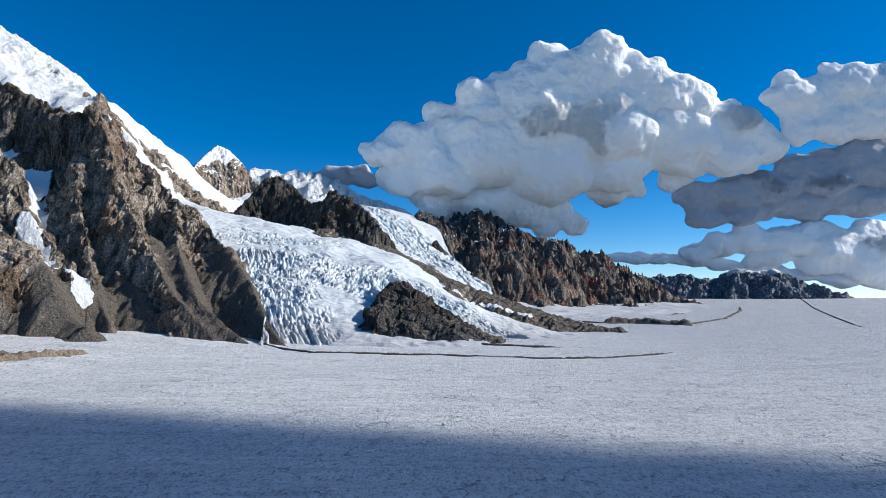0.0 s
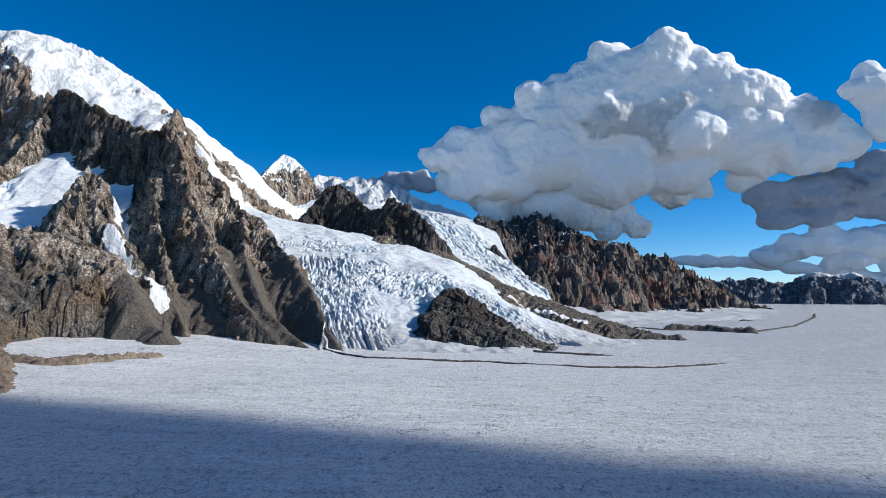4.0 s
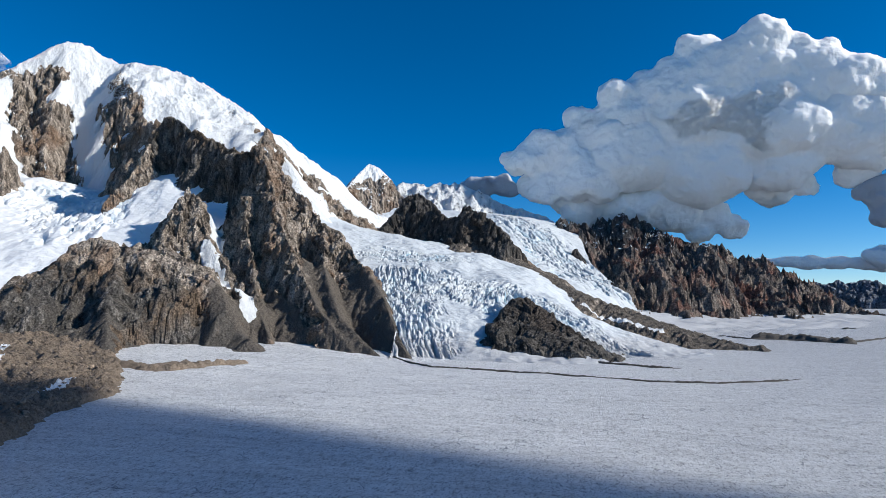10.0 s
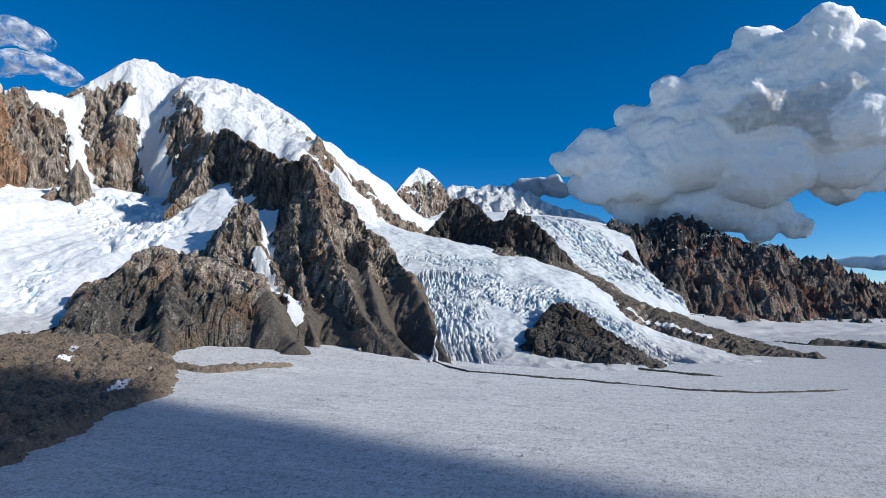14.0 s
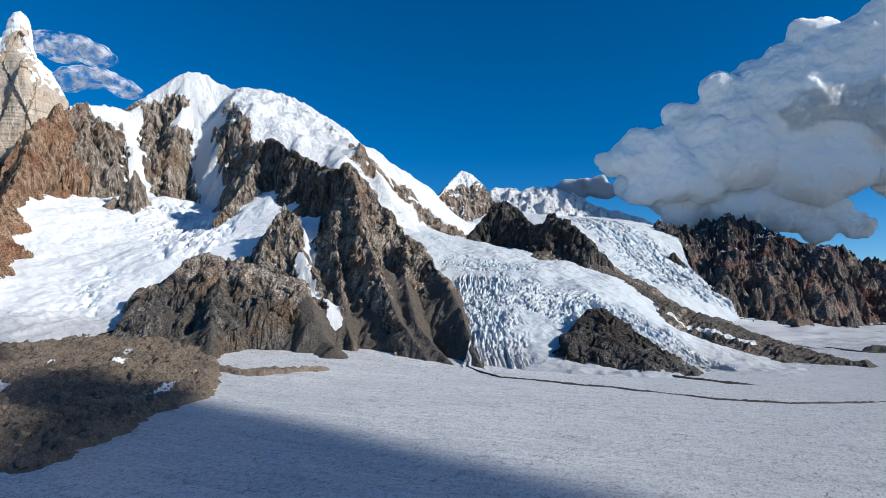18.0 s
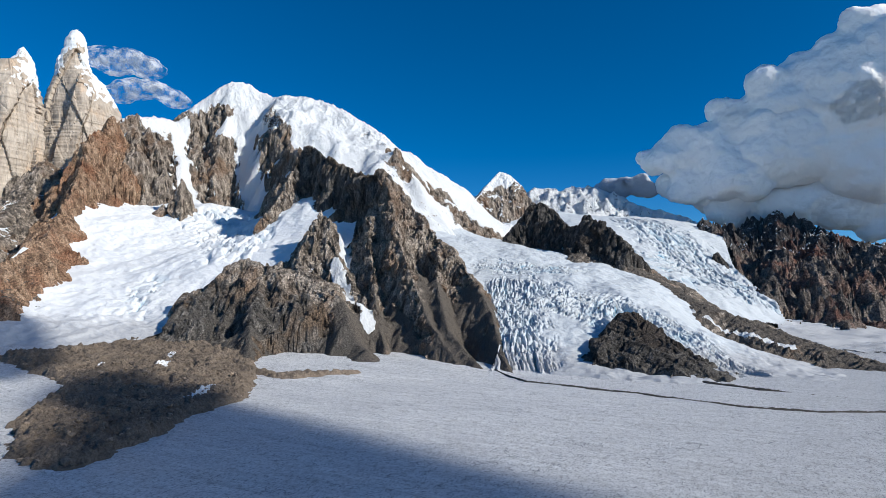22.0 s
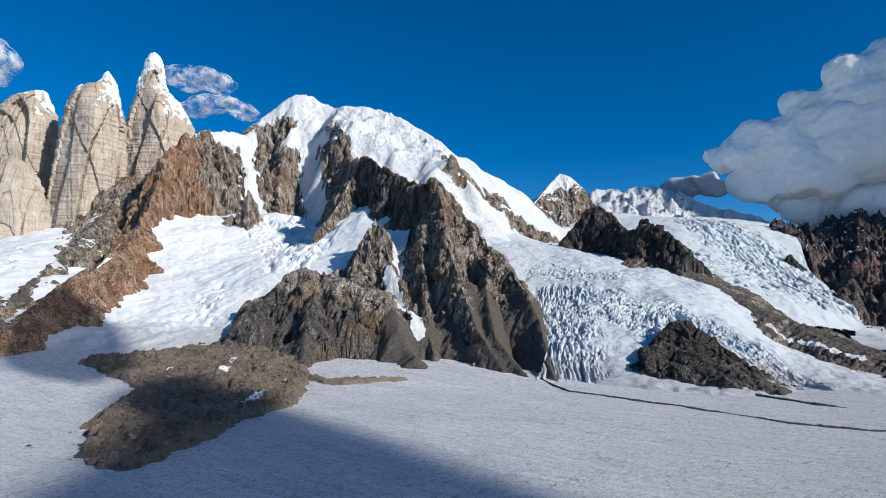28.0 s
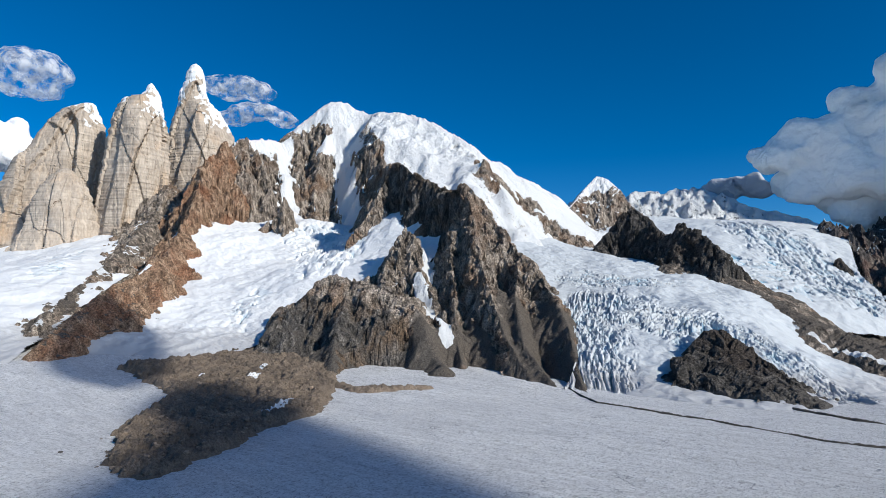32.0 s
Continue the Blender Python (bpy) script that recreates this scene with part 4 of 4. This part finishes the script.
        me.attributes.new("scree", "FLOAT", "POINT")
        me.materials.append(M_GRANITE)
        new(part_name, me).parent = holder
    return holder


tower("granite_spire", "tall pale granite spire topped with rime ice", (-2711, 1497), (0.483, 0.876),
      [(1447, -6, 5), (1440, -22, 18), (1406, -37, 44), (1351, -49, 58), (1294, -64, 63), (1252, -74, 79), (1211, -86, 122), (1140, -109, 167), (1067, -118, 206), (993, -132, 234), (917, -152, 263), (794, -178, 290), (500, -230, 340)], 0.8, 31, (1345, 1130, 1210))
tower("granite_needle", "slender pale granite needle with twin snowy tip", (-2611, 1223), (0.424, 0.906),
      [(1232, -4, 5), (1222, -14, 13), (1193, -22, 29), (1169, -41, 38), (1149, -95, 41), (1097, -128, 53), (1018, -156, 73), (939, -167, 90), (831, -178, 106), (694, -191, 102), (553, -205, 86), (300, -230, 100)], 0.7, 57, (1190, 1090, 1140))
tower("granite_block", "broad pale granite tower with a snow-edged top", (-2914, 1069), (0.344, 0.939),
      [(1158, -14, 16), (1150, -34, 29), (1122, -88, 40), (1094, -124, 56), (1039, -167, 79), (970, -210, 88), (899, -242, 87), (828, -283, 87), (716, -322, 83), (548, -379, 88), (408, -414, 81), (250, -440, 90)], 0.6, 83, (1130, 1080, 1500))
tower("granite_slab", "smooth pale granite slab below the towers", (-2742, 910), (0.315, 0.949),
      [(775, 10, 22), (765, -15, 46), (722, -51, 89), (659, -89, 127), (570, -119, 157), (493, -131, 171), (415, -168, 153), (310, -260, 114), (200, -300, 120)], 0.5, 91, (1500, 1500, 1500))


# ---- moraines ----
def debris(name, area, cell, height, mat, label, patches, seed, fade=25.0):
    px, py = [p[0] for p in area], [p[1] for p in area]
    xs, ys = np.arange(min(px) - 20, max(px) + 20, cell), np.arange(min(py) - 20, max(py) + 20, cell)
    x, y = np.meshgrid(xs, ys)
    wob = 8 * fbm(x / 30, y / 30, 3, seed)
    d, *_ = to_line(x, y, area + area[:1])
    d = np.where(inside(x, y, area), d, -d) + wob
    z = ice_level(x, y) - 3 + step(-6, fade, d) * (3 + height * (0.5 + 0.5 * fbm(x / 70, y / 70, 3, seed + 2))) + step(0, 10, d) * min(1.0, height / 5) * (4.2 * fbm(x / 12, y / 12, 4, seed + 3) + 9.0 * ridged(x / 34, y / 22, 3, seed))
    snow = np.zeros(x.shape)
    for line, width in patches:
        snow = np.maximum(snow, patch(x, y, line, width, seed + 5))
    return tagged(grid_object(name, xs, ys, z, d > -6, mat, {"snow": snow}), label, "moraine")


LOBE = [(-1090, 497), (-1079, 647), (-1102, 892), (-824, 884), (-704, 779), (-583, 660), (-476, 539), (-444, 422), (-379, 324), (-335, 231), (-364, 199), (-424, 209), (-586, 288), (-792, 465), (-963, 482)]
lobe = debris("debris_lobe", LOBE, 1.8, 13, M_RUBBLE, "brown boulder-strewn moraine lobe lying on the ice",
              [([(-768, 613), (-800, 650)], 9), ([(-855, 705), (-830, 680)], 7), ([(-525, 498), (-506, 455)], 7), ([(-846, 553), (-850, 560)], 5), ([(-558, 554), (-520, 480)], 6)], 21)
debris("debris_spit", [(-690, 700), (-567, 704), (-529, 755), (-490, 832), (-502, 838), (-545, 790), (-590, 735), (-690, 730)], 2.5, 4, M_RUBBLE, "thin curved spit of brown rubble on ice", [], 22, 10)


def boulder_mesh(seed, mat):
    bm = bmesh.new()
    bmesh.ops.create_icosphere(bm, subdivisions=1, radius=1)
    rng = random.Random(seed)
    for v in bm.verts:
        v.co *= rng.uniform(0.7, 1.15)
        v.co.z *= 0.72
    me = bpy.data.meshes.new("boulder")
    bm.to_mesh(me)
    bm.free()
    me.materials.append(mat)
    return me


BOULDERS = [boulder_mesh(k, M_RUBBLE) for k in range(6)]
rng = random.Random(4)
lobe_top = [tuple(v.co) for v in lobe.data.vertices]
count = 0
while count < 280:
    px, py, pz = rng.choice(lobe_top)
    if px < -900 and rng.random() < 0.6 or px - 0.4 * py < -1150:
        continue
    r = 1.3 + 4.2 * rng.random()**3
    b = new("boulder", BOULDERS[count % 6])
    b.parent = lobe
    b.matrix_basis = pose(px + rng.uniform(-1, 1), py + rng.uniform(-1, 1), pz + 0.25 * r, rng.uniform(-20, 20), rng.uniform(-20, 20), rng.uniform(0, 360)) @ Matrix.Diagonal((r * rng.uniform(0.8, 1.4), r, r, 1))
    count += 1
cos, faces = [], []
shape = BOULDERS[0]
base = np.array([v.co[:] for v in shape.vertices])
tri = np.array([p.vertices[:] for p in shape.polygons])
for k in range(11000):
    px, py, pz = rng.choice(lobe_top)
    r = 0.5 + 1.7 * rng.random()**3
    a = rng.uniform(0, 6.28)
    turn = np.array([[math.cos(a), -math.sin(a), 0], [math.sin(a), math.cos(a), 0], [0, 0, 1]])
    cos.append(base * (r, r * rng.uniform(0.6, 1.3), r) @ turn.T + (px, py, pz + 0.2 * r))
    faces.append(tri + k * len(base))
me = bpy.data.meshes.new("rubble")
me.from_pydata(np.concatenate(cos).tolist(), [], np.concatenate(faces).tolist())
me.materials.append(M_RUBBLE)
rubble = tagged(new("rubble", me), kind="stuff")
rubble.parent = lobe


debris("debris_heap", [(-534, 196), (-512, 194), (-508, 208), (-524, 214)], 1.2, 3, M_RUBBLE_DARK, "small dark heap of stones on the ice", [], 41, 6)


def moraine_line(name, line, width, label, seed):
    pts = np.array(line, float)
    x0, y0, x1, y1 = pts[:, 0].min() - 30, pts[:, 1].min() - 30, pts[:, 0].max() + 30, pts[:, 1].max() + 30
    cell = max(width / 4, (x1 - x0) / 700, (y1 - y0) / 700)
    xs, ys = np.arange(x0, x1, cell), np.arange(y0, y1, cell)
    x, y = np.meshgrid(xs, ys)
    d, s, _, _ = to_line(x, y, line)
    ends = step(0, 12 * width, s) * step(s.max(), s.max() - 60 * width, s)
    d = d + width * 0.3 * fbm(x / 60, y / 40, 3, seed) + width * (1 - ends)
    z = ice_level(x, y) - 2 + (4.0 + width * 0.16) * (1 - step(0, width, d)) + 0.8 * fbm(x / 8, y / 8, 2, seed)
    return tagged(grid_object(name, xs, ys, z, d < width * 0.8, M_RUBBLE_DARK, {"snow": 0 * x}), label, "moraine")


moraine_line("medial_moraine", [(-330, 1050), (-202, 928), (-95, 905), (-4, 883), (79, 855), (155, 832), (232, 838), (322, 890), (437, 988)], 3.0, "thin dark line of rubble on the ice", 31)
moraine_line("medial_moraine", [(63, 1146), (74, 1080), (144, 1038), (225, 1010), (296, 1003), (344, 1004), (440, 1040)], 6, "curving dark line of rubble on the ice", 32)
moraine_line("medial_moraine", [(408, 2022), (507, 1850), (599, 1834), (700, 1740), (969, 2045), (1263, 2520), (1550, 3100)], 10, "dark curving rubble band on far ice", 33)
debris("dark_moraine_hump", [(500, 1855), (600, 1835), (720, 1700), (740, 1760), (640, 1900), (540, 1930)], 6.0, 16, M_RUBBLE_DARK, "low dark rubble hump lying on the ice", [], 36, 30)
moraine_line("medial_moraine", [(2400, 4000), (1653, 2650), (1048, 1440)], 6, "faint long rubble line on far ice", 34)


# ---- clouds ----
def cloud_material(name, tint, thin=None):
    """Cloud: light seeps deep into it; thin cloud is lit from both sides and lets the sky show through."""
    mat, nt, bsdf = material(name)
    bsdf.inputs["Base Color"].default_value = (*tint, 1)
    bsdf.inputs["Roughness"].default_value = 1.0
    bsdf.inputs["Specular IOR Level"].default_value = 0.0
    if not thin:
        bsdf.inputs["Subsurface Weight"].default_value = 0.45
        bsdf.inputs["Subsurface Radius"].default_value = (1.0, 1.0, 1.0)
        bsdf.inputs["Subsurface Scale"].default_value = 90.0
        bump(nt, bsdf, tex_noise(nt, 0.011, 8, 0.62), 60.0, 0.55)
        return mat
    out = [n for n in nt.nodes if n.bl_idname == "ShaderNodeOutputMaterial"][0]
    through_light = nt.nodes.new("ShaderNodeBsdfTranslucent")
    through_light.inputs["Color"].default_value = (*tint, 1)
    both = nt.nodes.new("ShaderNodeMixShader")
    both.inputs[0].default_value = 0.5
    nt.links.new(bsdf.outputs[0], both.inputs[1])
    nt.links.new(through_light.outputs[0], both.inputs[2])
    clear = nt.nodes.new("ShaderNodeBsdfTransparent")
    last = nt.nodes.new("ShaderNodeMixShader")
    nt.links.new(ramp(nt, tex_noise(nt, thin[0], 5, 0.55), (thin[1], thin[4]), (thin[2], thin[3])), last.inputs[0])
    nt.links.new(clear.outputs[0], last.inputs[1])
    nt.links.new(both.outputs[0], last.inputs[2])
    nt.links.new(last.outputs[0], out.inputs["Surface"])
    return mat


M_SHEET = cloud_material("cloud_sheet", (0.8, 0.8, 0.82), (0.006, 0.2, 0.45, 0.345, 0.12))
M_CLOUD = cloud_material("cloud_white", (0.95, 0.95, 0.96))
M_TORN = cloud_material("torn_cloud", (0.95, 0.95, 0.97), (0.012, 0.45, 0.64, 0.6, 0.0))
# cloud white turned down: the clouds' shade is put into this tint
M_SHADED_CLOUD = cloud_material("dark_cloud", (0.40, 0.43, 0.49))
ball = bmesh.new()
bmesh.ops.create_icosphere(ball, subdivisions=3, radius=1)
BALL_CO = np.array([v.co[:] for v in ball.verts])
BALL_FACES = np.array([[v.index for v in f.verts] for f in ball.faces])
ball.free()


def billows(name, size, depth):
    tex = bpy.data.textures.new(name, "CLOUDS")
    tex.noise_scale, tex.noise_depth, tex.noise_basis = size, depth, "IMPROVED_PERLIN"
    return tex


BILLOW_LARGE, BILLOW_SMALL, BILLOW_FINE = billows("billow_large", 380, 1), billows("billow_small", 150, 3), billows("billow_fine", 55, 4)


TORN = ((1.15, 1.7),)


def cloud(name, label, puffs, mat, extra, seed, voxel=14.0, swell=1.0, veils=(), stretch=(1, 0.6, 0.85)):
    """A heap of billowing puffs, each with smaller ones on it, melted together, in thin torn veils."""
    rng = np.random.default_rng(seed)
    every = []
    for px, py, pz, r in puffs:
        every.append((px, py, pz, r))
        for _ in range(extra):
            a, e = rng.uniform(0, 2 * math.pi), rng.uniform(-0.7, 1.3)
            every.append((px + 0.85 * r * math.cos(a) * math.cos(e), py + 0.4 * r * math.sin(a) * math.cos(e), pz + 0.7 * r * math.sin(e), r * rng.uniform(0.35, 0.7)))
    heights = [p[2] for p in every]
    middle = 0.5 * (min(heights) + max(heights))
    if len(puffs) >= 8:
        layers = [("crown", [p for p in every if p[2] + 0.3 * p[3] > middle]), ("underside", [p for p in every if p[2] - 0.3 * p[3] <= middle])]
        holder = tagged(new(name), label, "cloud")
    else:
        layers, holder = [(name, every)], None
    for layer, own in layers:
        fa = np.concatenate([BALL_FACES + k * len(BALL_CO) for k in range(len(own))])
        core = None
        for grow, wild in ((1.0, 1.0),) + tuple(veils):
            co = np.concatenate([BALL_CO * (r + (grow - 1) * 200 * swell) * stretch + (px, py, pz) for px, py, pz, r in own])
            me = bpy.data.meshes.new(layer)
            me.from_pydata(co.tolist(), [], fa.tolist())
            me.materials.append(mat)
            ob = new(layer if core is None else "veil", me)
            melt = ob.modifiers.new("melt", "REMESH")
            melt.mode, melt.voxel_size, melt.use_smooth_shade = "VOXEL", voxel * (1.0 if core is None else 1.2), True
            soften = ob.modifiers.new("soften", "SMOOTH")
            soften.factor, soften.iterations = 0.5, 18
            for tex, strength in ((BILLOW_LARGE, 130 * swell), (BILLOW_SMALL, 95 * swell), (BILLOW_FINE, 34 * swell * wild)):
                d = ob.modifiers.new("billow", "DISPLACE")
                d.texture, d.strength, d.mid_level, d.texture_coords = tex, strength, 0.5, "GLOBAL"
            if core is None:
                core = ob
                if holder:
                    ob.parent = holder
                else:
                    tagged(ob, label, "cloud")
            else:
                ob.parent = core


cloud("cumulus_cloud", "huge grey-white cumulus cloud with bright crown",
      [(1200, 4523, 1778, 323), (888, 4527, 1744, 278), (1555, 4531, 1699, 301), (1866, 4542, 1576, 278), (2177, 4556, 1409, 256), (2488, 4567, 1286, 212), (577, 4535, 1643, 256), (799, 4552, 1464, 367), (1288, 4554, 1441, 412), (1777, 4563, 1330, 367), (2221, 4574, 1207, 234), (310, 4546, 1521, 234), (88, 4555, 1410, 222), (-134, 4565, 1290, 213), (-357, 4571, 1231, 186), (-512, 4573, 1200, 124), (355, 4571, 1221, 333), (-46, 4583, 1076, 244), (843, 4584, 1085, 333), (1377, 4584, 1085, 244), (-312, 4590, 997, 155)], M_CLOUD, 4, 5)
cloud("cumulus_cloud", "ragged grey underside of the great cloud",
      [(-360, 4690, 1040, 170), (-150, 4700, 940, 190), (40, 4700, 850, 200), (180, 4700, 866, 190), (399, 4705, 820, 177), (665, 4707, 797, 200), (932, 4711, 753, 142), (1065, 4722, 640, 115), (843, 4720, 642, 115), (1288, 4700, 905, 124), (1554, 4697, 950, 115), (577, 4696, 930, 155), (1821, 4692, 1010, 133)], M_CLOUD, 4, 15)
cloud("cumulus_cloud", "second grey-white cumulus cloud bank",
      [(2726, 4490, 1623, 197), (2946, 4485, 1688, 184), (3210, 4483, 1710, 211), (3518, 4484, 1710, 263), (2770, 4510, 1402, 153), (3034, 4506, 1445, 219), (3342, 4503, 1489, 241)], M_CLOUD, 4, 6)
cloud("grey_cloud", "long dark grey cloud below the white ones",
      [(2020, 4652, 871, 134), (2289, 4651, 893, 161), (2604, 4645, 960, 188), (2963, 4639, 1050, 215), (3368, 4635, 1094, 247), (2109, 4665, 714, 116), (2424, 4663, 737, 134), (2828, 4658, 803, 161), (3278, 4655, 848, 202)], M_SHADED_CLOUD, 3, 16, stretch=(1.7, 0.6, 0.75))
cloud("low_cloud_bank", "pale low clouds above the horizon",
      [(2199, 4685, 478, 120), (2469, 4682, 523, 150), (2783, 4680, 535, 180), (3098, 4684, 490, 200), (3457, 4686, 467, 230), (2603, 4693, 408, 130), (3008, 4698, 351, 150), (3412, 4702, 296, 160), (2019, 4690, 421, 90)], M_CLOUD, 4, 7, 14, 0.8, stretch=(1.5, 0.6, 0.75))
cloud("haze_bank", "long pale bank of mist along the horizon",
      [(1306, 4750, 403, 60), (1431, 4752, 391, 60), (1581, 4752, 381, 66), (1740, 4753, 385, 70), (1910, 4750, 380, 66), (2068, 4756, 365, 74), (2240, 4756, 345, 74), (2440, 4760, 320, 74), (2660, 4765, 290, 80), (2910, 4769, 250, 90), (3201, 4769, 217, 100), (3562, 4771, 194, 110)], M_CLOUD, 4, 17, 12, 0.4, stretch=(2.0, 0.6, 0.6))
# its darkness is shade painted by the tint
cloud("dark_cloud", "small dark cloud over the snow ridge",
      [(-988, 4697, 1042, 62), (-883, 4703, 1065, 80), (-778, 4712, 1056, 97), (-674, 4720, 1043, 88), (-591, 4723, 1013, 71), (-651, 4721, 1119, 44), (-822, 4711, 998, 62), (-1134, 4685, 1041, 40)], M_SHADED_CLOUD, 4, 8, 12, 0.5)
cloud("torn_cloud", "small torn white cloud beside the spire",
      [(-3780, 2310, 1790, 87), (-3710, 2400, 1815, 79), (-3650, 2510, 1800, 72), (-3820, 2230, 1820, 50)], M_TORN, 5, 9, 11, 0.6, TORN, (1.2, 1.7, 0.6))
cloud("torn_cloud", "small torn grey cloud below the spire's tip",
      [(-3740, 2480, 1630, 79), (-3660, 2580, 1650, 72), (-3590, 2690, 1630, 72), (-3820, 2390, 1590, 65)], M_TORN, 5, 19, 11, 0.6, TORN, (1.2, 1.7, 0.5))
cloud("torn_cloud", "white cloud drifting past the towers",
      [(-4310, 1150, 1720, 130), (-4280, 1240, 1730, 123), (-4260, 1310, 1710, 79), (-4370, 1110, 1610, 87), (-4320, 1260, 1620, 87)], M_TORN, 5, 10, 11, 0.6, TORN, (1.0, 1.4, 0.7))
cloud("torn_cloud", "round white cloud behind the granite block",
      [(-4470, 1160, 1190, 188), (-4490, 1040, 1200, 217), (-4440, 1210, 1230, 101)], M_CLOUD, 4, 20, 11, 0.8)

# unseen clouds added beyond the view to cast shadows on near ice and debris
def overcast(name, label, outline, height):
    shift = Vector((SUN_DIR.x, SUN_DIR.y)) * (height / SUN_DIR.z)
    bm = bmesh.new()
    ring = [bm.verts.new((px + shift.x, py + shift.y, height)) for px, py in outline]
    top = [bm.verts.new((px + shift.x, py + shift.y, height + 60)) for px, py in outline]
    bm.faces.new(ring[::-1])
    bm.faces.new(top)
    for a in range(len(ring)):
        b = (a + 1) % len(ring)
        bm.faces.new((ring[a], ring[b], top[b], top[a]))
    me = bpy.data.meshes.new(name)
    bm.to_mesh(me)
    bm.free()
    me.materials.append(M_SHEET)
    return tagged(new(name, me), label, "cloud")


NEAR_SHADE = [(640, 215), (214, 320), (105, 345), (-10, 384), (-98, 412), (-192, 440), (-308, 475), (-427, 495), (-540, 530), (-650, 540), (-720, 500), (-690, 430), (-620, 380), (-500, 345), (-400, 300), (-300, 215), (-210, 110), (-150, 40), (0, -120), (640, -300)]
# stacked sheets cut to the shadow's outline, so that its edge fades
for grow, level in ((0.93, 880), (1.0, 950), (1.06, 1020)):
    overcast("flat_cloud", "unseen flat thin grey cloud that shades the near ice", [(-60 + (px + 60) * grow, 120 + (py - 120) * grow) for px, py in NEAR_SHADE], level)
FAR_SHADE = [(-1790, 640), (-1500, 690), (-1250, 640), (-960, 520), (-900, 420), (-1060, 385), (-1300, 430), (-1600, 500)]
for level in (880, 960):
    overcast("flat_cloud", "unseen small thin grey cloud that shades the ice", FAR_SHADE, level)
